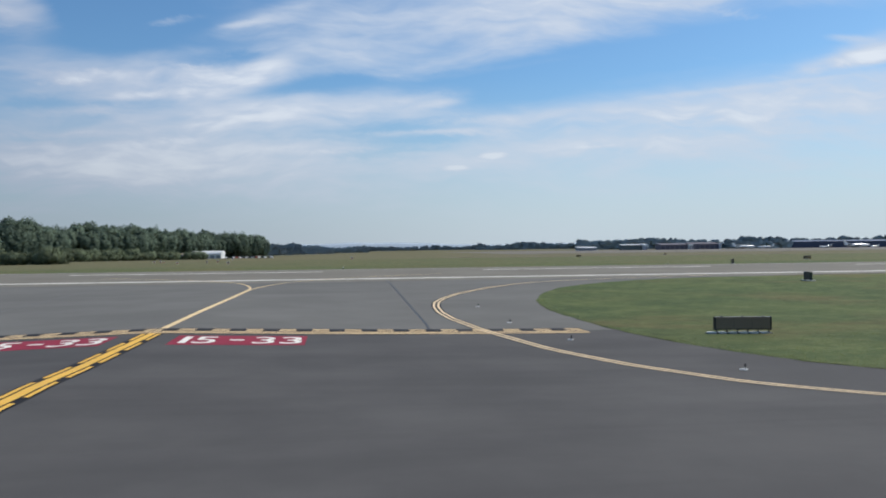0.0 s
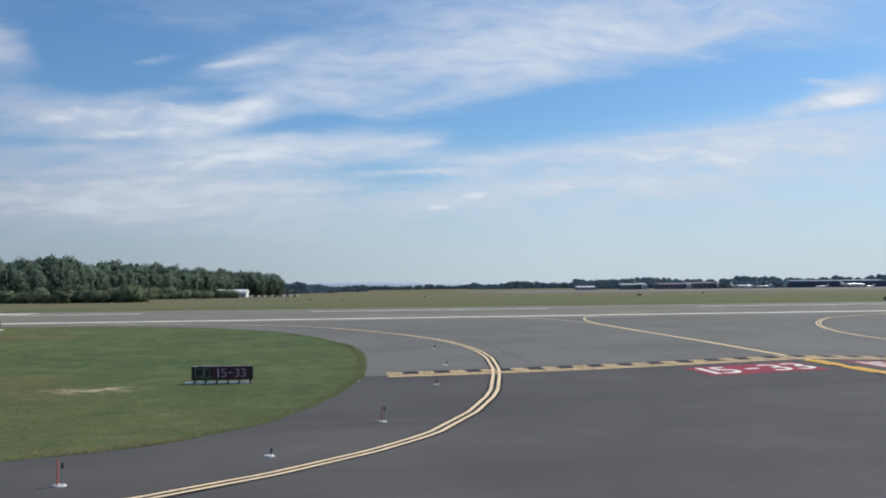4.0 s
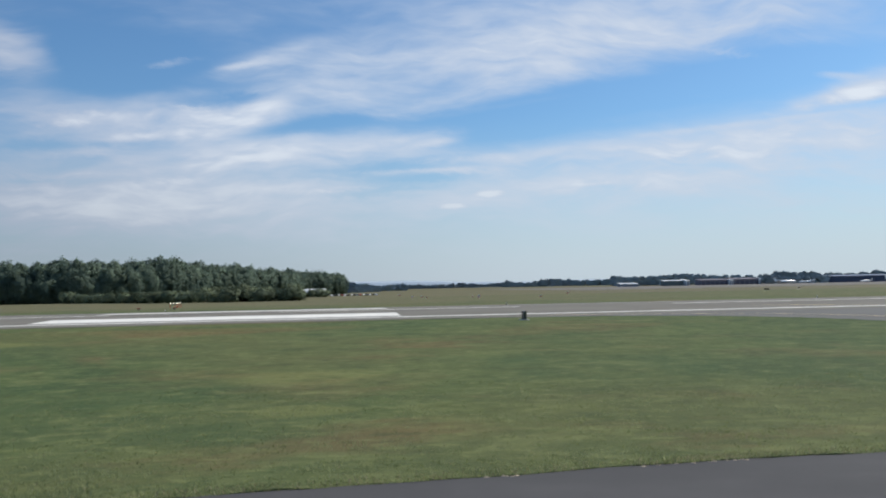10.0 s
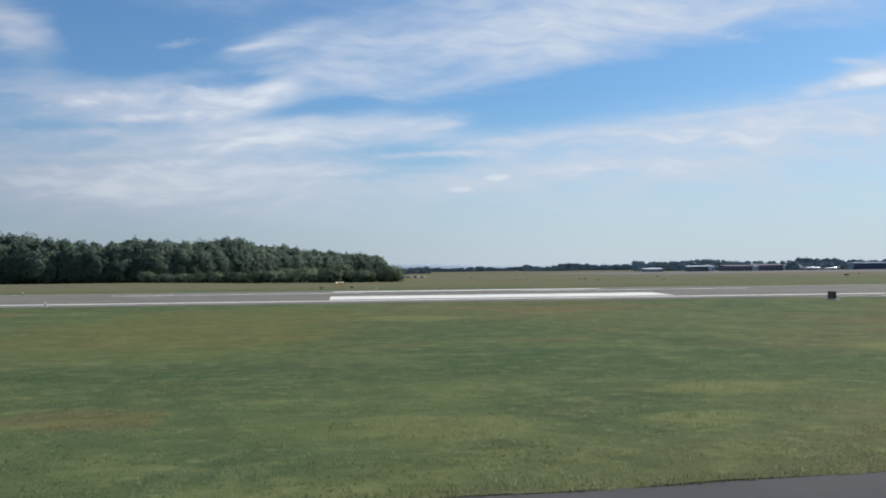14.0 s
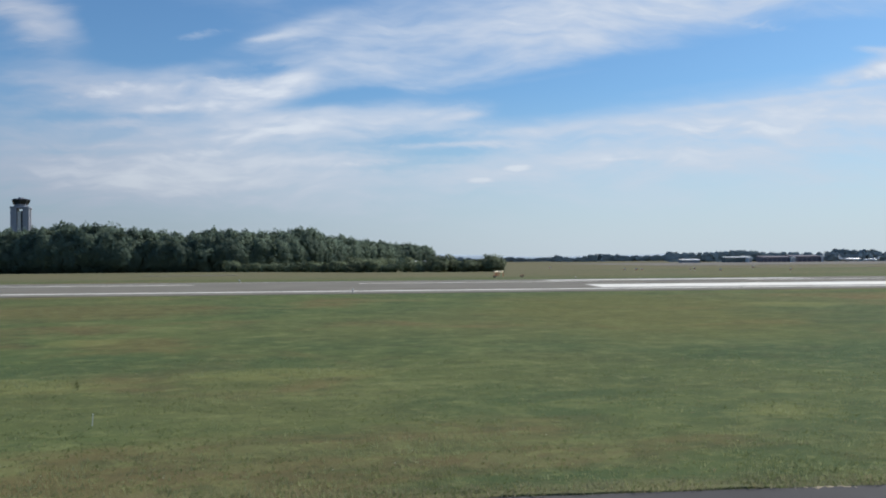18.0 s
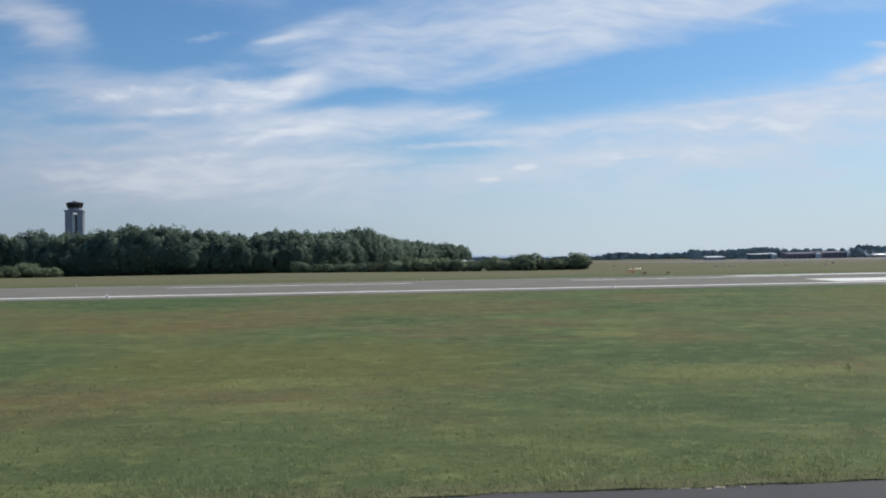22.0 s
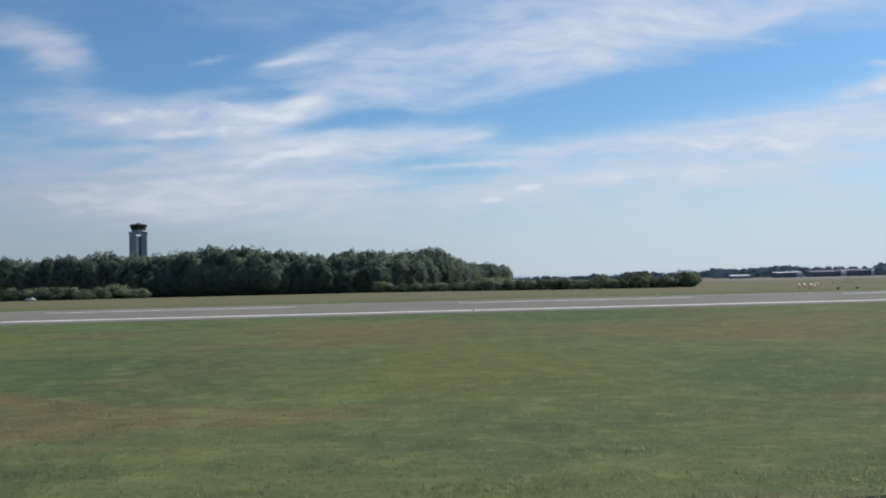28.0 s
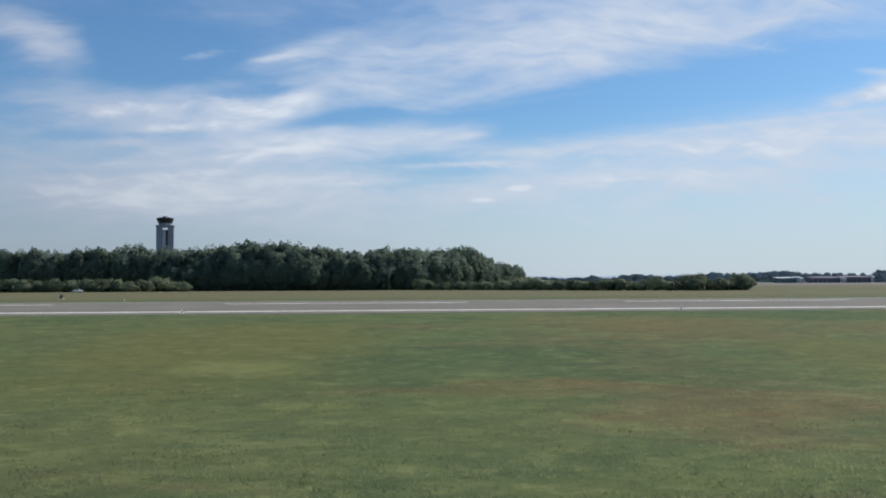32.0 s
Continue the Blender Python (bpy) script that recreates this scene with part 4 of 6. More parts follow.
def edge_light_master(stake):
    root = empty("taxiway_light", Matrix(), "taxiway edge light with a red marker stake" if stake else "low taxiway edge light on a white base", "airfield light", "taxiway edge lights")
    part("base", cone(fresh(), 0, 0, 0.0, 0.04, 0.17, 0.15, 20), M_CONCRETE, root, "white round base")
    if stake:
        part("stake", cone(fresh(), -0.05, 0, 0.04, 0.66, 0.024, 0.020, 8), M_STAKE, root, "red fibreglass stake")
    low = 0.0 if stake else -0.32
    part("stem", cone(fresh(), 0.06, 0, 0.04, 0.44 + low, 0.016, 0.016, 8), M_GREY, root)
    bm = cone(fresh(), 0.06, 0, 0.44 + low, 0.49 + low, 0.030, 0.040, 12)
    cone(bm, 0.06, 0, 0.49 + low, 0.57 + low, 0.038, 0.022, 12)
    part("lamp_head", bm, M_LAMP, root)
    return root


spots = [(-43.1, 22.15), (-38.3, 25.5), (-34.55, 32.05), (-31.1, 43.1), (-29.35, 51.8), (-28.6, 63.0), (-55.3, 19.2), (-70.28, 17.40), (-85.2, 13.4), (-100.2, 13.4), (-115.2, 14.55),
         (12.6, 43.3), (16.45, 31.9), (11.1, 52.0), (11.0, 63.6), (20.6, 25.9), (-130.2, 13.2)]
staked = {0, 2, 6, 7, 8, 9, 10, 16}
lights = {}
for k, (x, y) in enumerate(spots):
    m = Matrix.Translation((x, y, pz(x, y) + 0.03)) @ Matrix.Rotation(0.15 * (k % 4), 4, "Z")
    kind = k in staked
    if kind in lights:
        copy_thing(lights[kind], m)
    else:
        lights[kind] = edge_light_master(kind)
        lights[kind].matrix_world = m

# runway edge lights, white, low
bm_root = empty("runway_light", Matrix.Translation((-120.8, 155.6, gz(155.6))), "low white runway edge light", "airfield light", "runway edge lights")
part("base", cone(fresh(), 0, 0, 0.0, 0.06, 0.25, 0.22, 14), M_CONCRETE, bm_root)
part("stem", cone(fresh(), 0, 0, 0.06, 0.3, 0.05, 0.05, 8), M_LAMP, bm_root)
part("lens", cone(fresh(), 0, 0, 0.3, 0.48, 0.1, 0.05, 12), M_METALWHITE, bm_root)
for k in range(-6, 7):
    if k:
        copy_thing(bm_root, Matrix.Translation((-120.8 + 61 * k, 155.6, gz(155.6))))
for k in range(-6, 3):
    if not -1 < (-100 + 61 * k + 40) / 61 < 2.2:
        copy_thing(bm_root, Matrix.Translation((-100.0 + 61 * k, 104.2, gz(104.2) + 0.03)))

M_PAPI, tree_p, shade_p = material("lamp_glow", 0.4)
shade_p.inputs["Base Color"].default_value = (0.9, 0.85, 0.7, 1)
shade_p.inputs["Emission Color"].default_value = (1.0, 0.86, 0.58, 1)
shade_p.inputs["Emission Strength"].default_value = 2.2
# approach slope lights: four boxes in a row away from the runway, the first one wide
papi = None
for k in range(4):
    y = 201.0 + 2.6 * k
    m = Matrix.Translation((-127.7, y, gz(y)))
    if k > 1:
        copy_thing(papi, m)
        continue
    wide_box = k == 0
    papi = empty("slope_light", m, "grey approach slope light box with glowing lamps on legs" if wide_box else "small grey approach slope light box on legs", "airfield light", "approach slope lights")
    hx = 0.85 if wide_box else 0.25
    housing = part("housing", box(fresh(), 0, 0, 1.18, 2 * hx, 0.45, 0.28, 0.03), M_GREY, papi)
    for sx in (-0.68, 0.0, 0.68) if wide_box else (0.0,):
        part("lens", cone(fresh(), sx, -0.2, 1.09, 1.27, 0.10, 0.10, 12), M_PAPI, housing, "glowing warm white lamp")
    for lx in (-hx + 0.05, hx - 0.05):
        for ly in (-0.18, 0.18):
            part("leg", cone(fresh(), lx, ly, 0.0, 1.04, 0.025, 0.025, 6), M_ORANGE, papi)

# low orange equipment boxes beside the slope lights
eq = None
for x, y in ((-131.5, 183.5), (-125.0, 187.0)):
    m = Matrix.Translation((x, y, gz(y))) @ Matrix.Rotation(0.3, 4, "Z")
    if eq is None:
        eq = empty("equipment_box", m, "low weathered orange equipment box in grass", "equipment box", "equipment boxes")
        part("cabinet", box(fresh(), 0, 0, 0.24, 0.7, 0.4, 0.4, 0.04), M_TAN, eq)
        part("lid", box(fresh(), 0, 0, 0.46, 0.76, 0.45, 0.05, 0.02), M_ORANGE, eq, "orange lid")
    else:
        copy_thing(eq, m)

# small orange and white markers in the far grass
mk = None
for x, y, s in ((-61.0, 305.0, 1.0), (-59.5, 303.0, 0.8), (-64.0, 309.0, 0.9), (-31.0, 249.0, 0.9), (5.3, 352.0, 1.3), (-41.0, 300.0, 1.0), (-47.5, 262.0, 0.9), (-44.0, 296.0, 0.8), (-57.0, 470.0, 1.4)):
    m = Matrix.Translation((x, y, gz(y))) @ Matrix.Diagonal((s, s, s, 1))
    if mk is None:
        mk = empty("field_marker", m, "small orange and white field marker in grass", "marker", "field markers")
        part("post", cone(fresh(), 0, 0, 0, 1.0, 0.04, 0.04, 8), M_METALWHITE, mk)
        part("board", box(fresh(), 0, -0.05, 0.75, 0.75, 0.05, 0.5, 0.01), M_METALWHITE, mk)
        part("stripe", box(fresh(), 0, -0.08, 0.62, 0.72, 0.02, 0.2, 0.004), M_ORANGE, mk, "orange stripe")
    else:
        copy_thing(mk, m)

# pale concrete access cover in the grass
cover_root = empty("access_cover", Matrix.Translation((-208.22, 24.05, gz(24.05))) @ Matrix.Rotation(radians(-2.5), 4, "Z"), "tan worn concrete access cover sunk in grass", "access cover")
part("slab", box(fresh(), 0, 0, 0.0, 0.46, 2.3, 0.12, 0.03), M_TAN, cover_root)
part("lid", box(fresh(), 0.02, -0.15, 0.065, 0.38, 1.5, 0.03, 0.01), M_TANPALE, cover_root, "pale lid")


# ---- trees ----
def leaf_cards(rng, blobs, per, size):
    """Leaf clumps: small bent quads spread over lumpy blobs, more on the outside."""
    verts, faces = [], []
    for bx, by, bz, br, squash in blobs:
        n = int(per * (br / 3.0) ** 2) + 12
        d = rng.normal(size=(n, 3))
        d /= np.linalg.norm(d, axis=1)[:, None]
        rad = br * (0.62 + 0.56 * rng.random(n))
        c = np.array((bx, by, bz)) + d * rad[:, None] * np.array((1, 1, squash))
        e1 = rng.normal(size=(n, 3))
        e1 -= d * (e1 * d).sum(1)[:, None] * 0.3
        e1 /= np.linalg.norm(e1, axis=1)[:, None]
        e2 = np.cross(d, e1)
        e2 /= np.maximum(np.linalg.norm(e2, axis=1), 1e-6)[:, None]
        s = size * (0.6 + 0.8 * rng.random(n))[:, None]
        base = len(verts)
        quad = np.stack([c - e1 * s - e2 * s * 0.6, c + e1 * s * 0.9 - e2 * s * 0.7 + d * s * 0.3, c + e1 * s + e2 * s * 0.7, c - e1 * s * 0.8 + e2 * s * 0.6 - d * s * 0.3], 1)
        verts += [tuple(p) for p in quad.reshape(-1, 3)]
        faces += [(base + 4 * i, base + 4 * i + 1, base + 4 * i + 2, base + 4 * i + 3) for i in range(n)]
    return verts, faces


def core_balls(rng, blobs, k=0.74):
    """Dense inside of the crown, so that little sky shows through its middle."""
    verts, faces = [], []
    for bx, by, bz, br, squash in blobs:
        bm = bmesh.new()
        bmesh.ops.create_icosphere(bm, subdivisions=1, radius=1.0)
        base = len(verts)
        for v in bm.verts:
            w = k * br * (0.8 + 0.4 * rng.random())
            verts.append((bx + v.co.x * w, by + v.co.y * w, bz + v.co.z * w * squash))
        faces += [tuple(base + v.index for v in f.verts) for f in bm.faces]
        bm.free()
    return verts, faces


def limb(verts, faces, a, b, r0, r1, n=7):
    a, b = Vector(a), Vector(b)
    d = (b - a).normalized()
    s = d.orthogonal().normalized()
    w = d.cross(s)
    base = len(verts)
    for p, r in ((a, r0), (b, r1)):
        for i in range(n):
            ang = 2 * math.pi * i / n
            verts.append(tuple(p + s * (r * math.cos(ang)) + w * (r * math.sin(ang))))
    faces += [(base + i, base + (i + 1) % n, base + n + (i + 1) % n, base + n + i) for i in range(n)]


def crown_shell(rng, n, mid, reach, wide, size):
    """Leaf clumps over a rounded crown whose outline swells and dips; returns vertices, faces and shading normals."""
    d = rng.normal(size=(n, 3))
    d[:, 2] += 0.25
    d /= np.linalg.norm(d, axis=1)[:, None]
    swell = np.zeros(n)
    for k, (pitch, amount) in enumerate([(2.6, 0.13)] * 5 + [(6.5, 0.075)] * 6 + [(14.0, 0.04)] * 6):
        way = rng.normal(size=3)
        way *= pitch / np.linalg.norm(way)
        swell += amount * np.sin(d @ way + rng.random() * 6.28)
    full = (np.hypot(d[:, 0], d[:, 1]) ** 2.7 + np.abs(d[:, 2]) ** 2.7) ** (-1 / 2.7)
    rad = (0.90 + swell) * full * (1.0 - 0.32 * rng.random(n) ** 1.5)
    c = d * rad[:, None] * np.array((wide, wide, reach))
    c[:, 2] += mid
    e1 = rng.normal(size=(n, 3))
    e1 /= np.linalg.norm(e1, axis=1)[:, None]
    e2 = np.cross(d, e1)
    e2 /= np.maximum(np.linalg.norm(e2, axis=1), 1e-6)[:, None]
    s = size * (0.55 + 0.9 * rng.random(n))[:, None]
    quad = np.stack([c - e1 * s - e2 * s * 0.6, c + e1 * s * 0.9 - e2 * s * 0.7 + d * s * 0.3, c + e1 * s + e2 * s * 0.7, c - e1 * s * 0.8 + e2 * s * 0.6 - d * s * 0.3], 1)
    normal = d + 0.45 * rng.normal(size=(n, 3)) * 0.6
    normal /= np.linalg.norm(normal, axis=1)[:, None]
    faces = [(4 * i, 4 * i + 1, 4 * i + 2, 4 * i + 3) for i in range(n)]
    return quad.reshape(-1, 3), faces, np.repeat(normal, 4, axis=0)


def tree_meshes(seed, tall=20.0, wide=5.5, low=0.16):
    """A broad crown with an uneven, leafy outline, on a trunk with limbs."""
    rng = np.random.default_rng(seed)
    verts, faces = [], []
    limb(verts, faces, (0, 0, -0.6), (0.2, 0.1, tall * 0.3), 0.42, 0.30)
    limb(verts, faces, (0.2, 0.1, tall * 0.3), (0.1, 0.3, tall * 0.72), 0.30, 0.12)
    for i in range(10):
        z, ang = tall * (0.25 + 0.06 * i), i * 2.4 + rng.random()
        r = wide * (0.7 - 0.03 * i)
        limb(verts, faces, (0.15, 0.1, z), (r * math.cos(ang), r * math.sin(ang), z + tall * 0.12), 0.12, 0.04, 5)
    trunk = mesh_of("trunk", verts, faces, M_BARK)
    v, f, n = crown_shell(rng, 6500, tall * (low + (1.0 - low) * 0.5), tall * (1.0 - low) * 0.53, wide * 1.12, 0.30)
    crown = mesh_of("crown", v, f, M_LEAF, True)
    crown.normals_split_custom_set_from_vertices([tuple(q) for q in n])
    return trunk, crown


def shrub_mesh(seed, tall=4.5, wide=3.4):
    rng = np.random.default_rng(seed)
    stems_v, stems_f = [], []
    for i in range(5):
        ang = i * 1.3
        limb(stems_v, stems_f, (0.1 * math.cos(ang), 0.1 * math.sin(ang), -0.4), (wide * 0.4 * math.cos(ang), wide * 0.4 * math.sin(ang), tall * 0.6), 0.06, 0.02, 5)
    v, f, n = crown_shell(rng, 2600, tall * 0.42, tall * 0.58, wide * 1.0, 0.19)
    leaves = mesh_of("foliage", v, f, M_BUSH, True)
    leaves.normals_split_custom_set_from_vertices([tuple(q) for q in n])
    return mesh_of("stems", stems_v, stems_f, M_BARK), leaves


TREES = [tree_meshes(11 + k, 20.0, 4.6 + 0.6 * (k % 3), 0.0 + 0.05 * (k % 2)) for k in range(8)]
SHRUBS = [shrub_mesh(51 + k, 4.2 + 0.5 * k, 3.2 + 0.4 * (k % 2)) for k in range(4)]
UNDERGROWTH = []
for stems_, leaves_ in SHRUBS:
    shady = leaves_.copy()
    shady.materials.clear()
    shady.materials.append(M_LEAF)
    UNDERGROWTH.append((stems_, shady))
rng_t = np.random.default_rng(5)


def plant(x, y, tall, label="tall dark green broadleaf tree at the wood's edge", group="trees of the wood", widen=1.0, base=20.0, kind_of="tree"):
    trunk, crown = TREES[int(rng_t.integers(len(TREES)))]
    s = tall / base
    w = s * widen * float(0.9 + 0.3 * rng_t.random())
    m = Matrix.Translation((x, y, gz(y) - 0.1)) @ Matrix.Rotation(float(rng_t.random() * 6.28), 4, "Z") @ Matrix.Diagonal((w, w, s, 1))
    root = new(kind_of.replace(" ", "_"))
    root.matrix_world = m
    tagged(root, label, kind_of, group)
    part_mesh("trunk", trunk, root)
    part_mesh("crown", crown, root)
    return root


def bush(x, y, tall, label="rounded light green shrub in rough grass", group="shrubs"):
    stems, leaves = (UNDERGROWTH if group == "undergrowth" else SHRUBS)[int(rng_t.integers(len(SHRUBS)))]
    s = tall / 4.8
    w = s * float(1.0 + 0.5 * rng_t.random())
    root = new("shrub")
    root.matrix_world = Matrix.Translation((x, y, gz(y) - 0.1)) @ Matrix.Rotation(float(rng_t.random() * 6.28), 4, "Z") @ Matrix.Diagonal((w, w, s, 1))
    tagged(root, label, "shrub", group)
    part_mesh("stems", stems, root)
    part_mesh("foliage", leaves, root)
    return root


def along(pts, step, jitter=0.3):
    """Places along a polyline, with the share of its length."""
    P = [Vector((x, y, 0)) for x, y in pts]
    total = sum((b - a).length for a, b in zip(P, P[1:]))
    s, out_pts, run = 0.0, [], 0.0
    for a, b in zip(P, P[1:]):
        length = (b - a).length
        d = (b - a).normalized()
        while s <= run + length:
            q = a + d * (s - run)
            j = (rng_t.random(2) - 0.5) * 2 * jitter * step
            out_pts.append((q.x + float(j[0]), q.y + float(j[1]), s / total))
            s += step * float(0.8 + 0.4 * rng_t.random())
        run += length
    return out_pts


def top_height(x, table):
    return float(np.interp(x, [p[0] for p in table], [p[1] for p in table]))


# main wood: its front edge and two rows behind; heights of the tops above the ground along x
MAIN = [(-374, 505), (-340, 497), (-300, 495), (-260, 500), (-235, 507), (-212, 524), (-196, 546), (-186, 562), (-176, 580)]
MAIN_TOP = [(-385, 19.5), (-374, 22.5), (-356, 24.0), (-340, 25.2), (-325, 27.2), (-313, 27.8), (-298, 26.2), (-280, 23.4), (-262, 21.6), (-250, 22.3), (-241, 25.5), (-232, 22.8), (-212, 23.0), (-203, 25.0), (-194, 26.6), (-186, 23.0), (-178, 18.5), (-172, 15.0)]
for row, (dx_r, dy_r, k) in enumerate(((0, 0, 0.94), (-4, 9, 1.0), (-7, 19, 1.0))):
    for x, y, s in along([(x + dx_r, y + dy_r) for x, y in MAIN], (3.9, 5.4, 7.0)[row], 0.4):
        plant(x, y, top_height(x - dx_r, MAIN_TOP) * k * float(0.89 + 0.06 * rng_t.random()), widen=1.15)
# lower trees that lean out of the wood's edge and close the gaps between the tall ones
for row, (out_r, low_r, high_r) in enumerate(((-3.0, 0.62, 0.82), (-5.0, 0.38, 0.60))):
    for x, y, s in along([(x - out_r * 0.3, y + out_r) for x, y in MAIN], (4.6, 4.2)[row], 0.45):
        plant(x, y, top_height(x, MAIN_TOP) * float(low_r + (high_r - low_r) * rng_t.random()), "lower young broadleaf tree at the wood's edge", "young trees", (1.25, 1.5)[row], kind_of="young tree")
for x, y, tall in ((-240.5, 509, 23.8), (-236.0, 514, 22.4), (-193.0, 541, 24.0), (-198.0, 545, 23.2)):
    plant(x, y, tall, "taller broadleaf tree that stands out of the wood")
# dark undergrowth that closes the wood's foot
for x, y, s in along([(x + 1, y - 2) for x, y in MAIN], 4.5):
    bush(x, y, 5.0 * float(0.7 + 0.5 * rng_t.random()), "dark undergrowth at the foot of the wood", "undergrowth")
# left of the gap
LEFT = [(-560, 640), (-500, 615), (-440, 600), (-392, 590)]
for row, (dy_r, k) in enumerate(((0, 0.95), (11, 1.0))):
    for x, y, s in along([(x, y + dy_r) for x, y in LEFT], 8.0):
        plant(x, y, 28.0 * k * float(0.86 + 0.13 * rng_t.random()), widen=1.15)
# the edge that runs away from the runway
AWAY = [(-228, 690), (-205, 712), (-185, 745), (-168, 790), (-150, 850), (-128, 905), (-98, 955), (-84, 985)]
for row, (dx_r, k) in enumerate(((0, 0.92), (-12, 1.0), (-26, 1.05))):
    for x, y, s in along([(x + dx_r, y) for x, y in AWAY], 8.0):
        plant(x, y, widen=1.3, tall=float(np.interp(y, [690, 745, 790, 850, 930, 985], [23.5, 27.0, 27.6, 26.4, 25.0, 23.5])) * k * float(0.85 + 0.13 * rng_t.random()))
# shrubs along the foot of the wood and in the field
for x, y in ((-197, 572), (-203, 586)):
    plant(x, y, 21.0)
for x, y in ((-183, 570), (-188, 577), (-187, 561)):
    bush(x, y, 8.8, "dark undergrowth at the foot of the wood", "undergrowth")
for x, y, s in along([(-520, 470), (-440, 452), (-395, 440), (-372, 450), (-360, 464)], 4.4):
    bush(x, y, 5.6 * float(0.8 + 0.4 * rng_t.random()), "light green shrub at the foot of the wood")
for x, y, s in along([(-232, 470), (-205, 425), (-180, 380), (-160, 350), (-135, 338), (-104, 336)], 5.0):
    bush(x, y, 4.1 * float(0.75 + 0.45 * rng_t.random()))
for x, y, s in along([(-190, 440), (-168, 395), (-150, 365), (-118, 350), (-106, 345)], 6.0):
    bush(x, y, 3.7 * float(0.75 + 0.45 * rng_t.random()))
for x, y, s in along([(-176, 540), (-152, 590), (-126, 630), (-99, 655)], 5.5):
    bush(x, y, 5.4 * float(0.8 + 0.35 * rng_t.random()), "shrub in a long hedge beyond the grass")
for x, y in ((-109, 338), (-112, 343), (-120, 334), (-131, 331), (-127, 337)):
    bush(x, y, 4.9, "large dark green shrub in rough grass")


# ---- control tower ----
def control_tower(x, y):
    z0 = gz(y)
    root = empty("control_tower", Matrix.Translation((x, y, z0)) @ Matrix.Rotation(radians(12), 4, "Z"), "tall grey concrete control tower with dark glazed cab", "control tower")
    top = 44.0 - z0
    for px, py in ((-4.1, -4.0), (4.1, -4.0), (-4.1, 4.0), (4.1, 4.0)):
        part("pier", box(fresh(), px, py, top / 2, 4.2, 4.2, top, 0.15), M_TOWER, root)
    part("stair_core", box(fresh(), 1.2, 0.6, top / 2 - 1, 1.5, 6.0, top - 2, 0.1), M_SIGN, root, "dark recessed stair core")
    part("white_shaft", box(fresh(), -0.75, -1.6, top / 2 - 1, 2.3, 4.0, top - 2, 0.1), M_TOWERWHITE, root, "white lift shaft")
    for k in range(9):
        part("landing", box(fresh(), 1.2, -3.0, 5 + k * 4.4, 1.6, 1.0, 0.35, 0.03), M_TOWER, root)
    part("collar", box(fresh(), 0, 0, top + 0.5, 13.2, 12.6, 1.3, 0.2), M_TOWER, root)
    bm = fresh()
    cone(bm, 0, 0, top + 1.15, top + 2.9, 4.4, 5.0, 8)
    part("cab_base", bm, M_TOWER, root)
    bm = fresh()
    cone(bm, 0, 0, top + 2.9, top + 6.2, 5.0, 6.3, 8)
    glass = part("cab_glass", bm, M_GLASS, root, "outward leaning dark glazing")
    for k in range(8):
        a = math.radians(22.5 + 45 * k)
        v_, f_ = [], []
        limb(v_, f_, (5.03 * math.cos(a), 5.03 * math.sin(a), top + 2.9), (6.33 * math.cos(a), 6.33 * math.sin(a), top + 6.2), 0.14, 0.14, 6)
        part_mesh("mullion", mesh_of("mullion", v_, f_, M_SIGN), glass)
    part("cab_roof", cone(fresh(), 0, 0, top + 6.2, top + 7.0, 6.5, 5.2, 8), M_SIGN, root, "dark flat roof")
    for px, hh in ((-1.5, 3.0), (1.2, 2.2), (2.6, 1.6)):
        part("antenna", cone(fresh(), px, 0.4, top + 7.0, top + 7.0 + hh * 0.5, 0.08, 0.05, 6), M_SIGN, root)
    part("roof_plant", cone(fresh(), 0.3, 0.2, top + 7.0, top + 8.1, 2.6, 1.9, 10), M_TOWER, root, "low grey plant on the roof")
    return root


control_tower(-411.4, 655.6)

# ---- far buildings, aircraft, cars ----
def arched_shed(x, y, width, depth, eave, rise, turn):
    root = empty("arched_shed", Matrix.Translation((x, y, gz(y))) @ Matrix.Rotation(radians(turn), 4, "Z"), "long white metal shed with a low arched roof", "shed")
    part("wall", box(fresh(), 0, 0, eave / 2, width, depth, eave), M_METALWHITE, root)
    n = 12
    verts, faces = [], []
    for sx in (-1, 1):
        for i in range(n + 1):
            a = math.pi * i / n
            verts.append((sx * (width / 2 + 0.4), -math.cos(a) * (depth / 2 + 0.4), eave + math.sin(a) * rise))
    faces = [(i, i + 1, n + 2 + i, n + 1 + i) for i in range(n)] + [tuple(range(n + 1)), tuple(range(2 * n + 1, n, -1))]
    part_mesh("roof", mesh_of("roof", verts, faces, M_METALWHITE), root)
    for k in range(5):
        part("door", box(fresh(), -width * 0.4 + k * width * 0.2, -depth / 2 - 0.05, eave * 0.42, width * 0.13, 0.12, eave * 0.8), M_GREY, root)
    return root


arched_shed(-114.0, 768.0, 25.0, 16.0, 3.6, 3.2, -4.0)


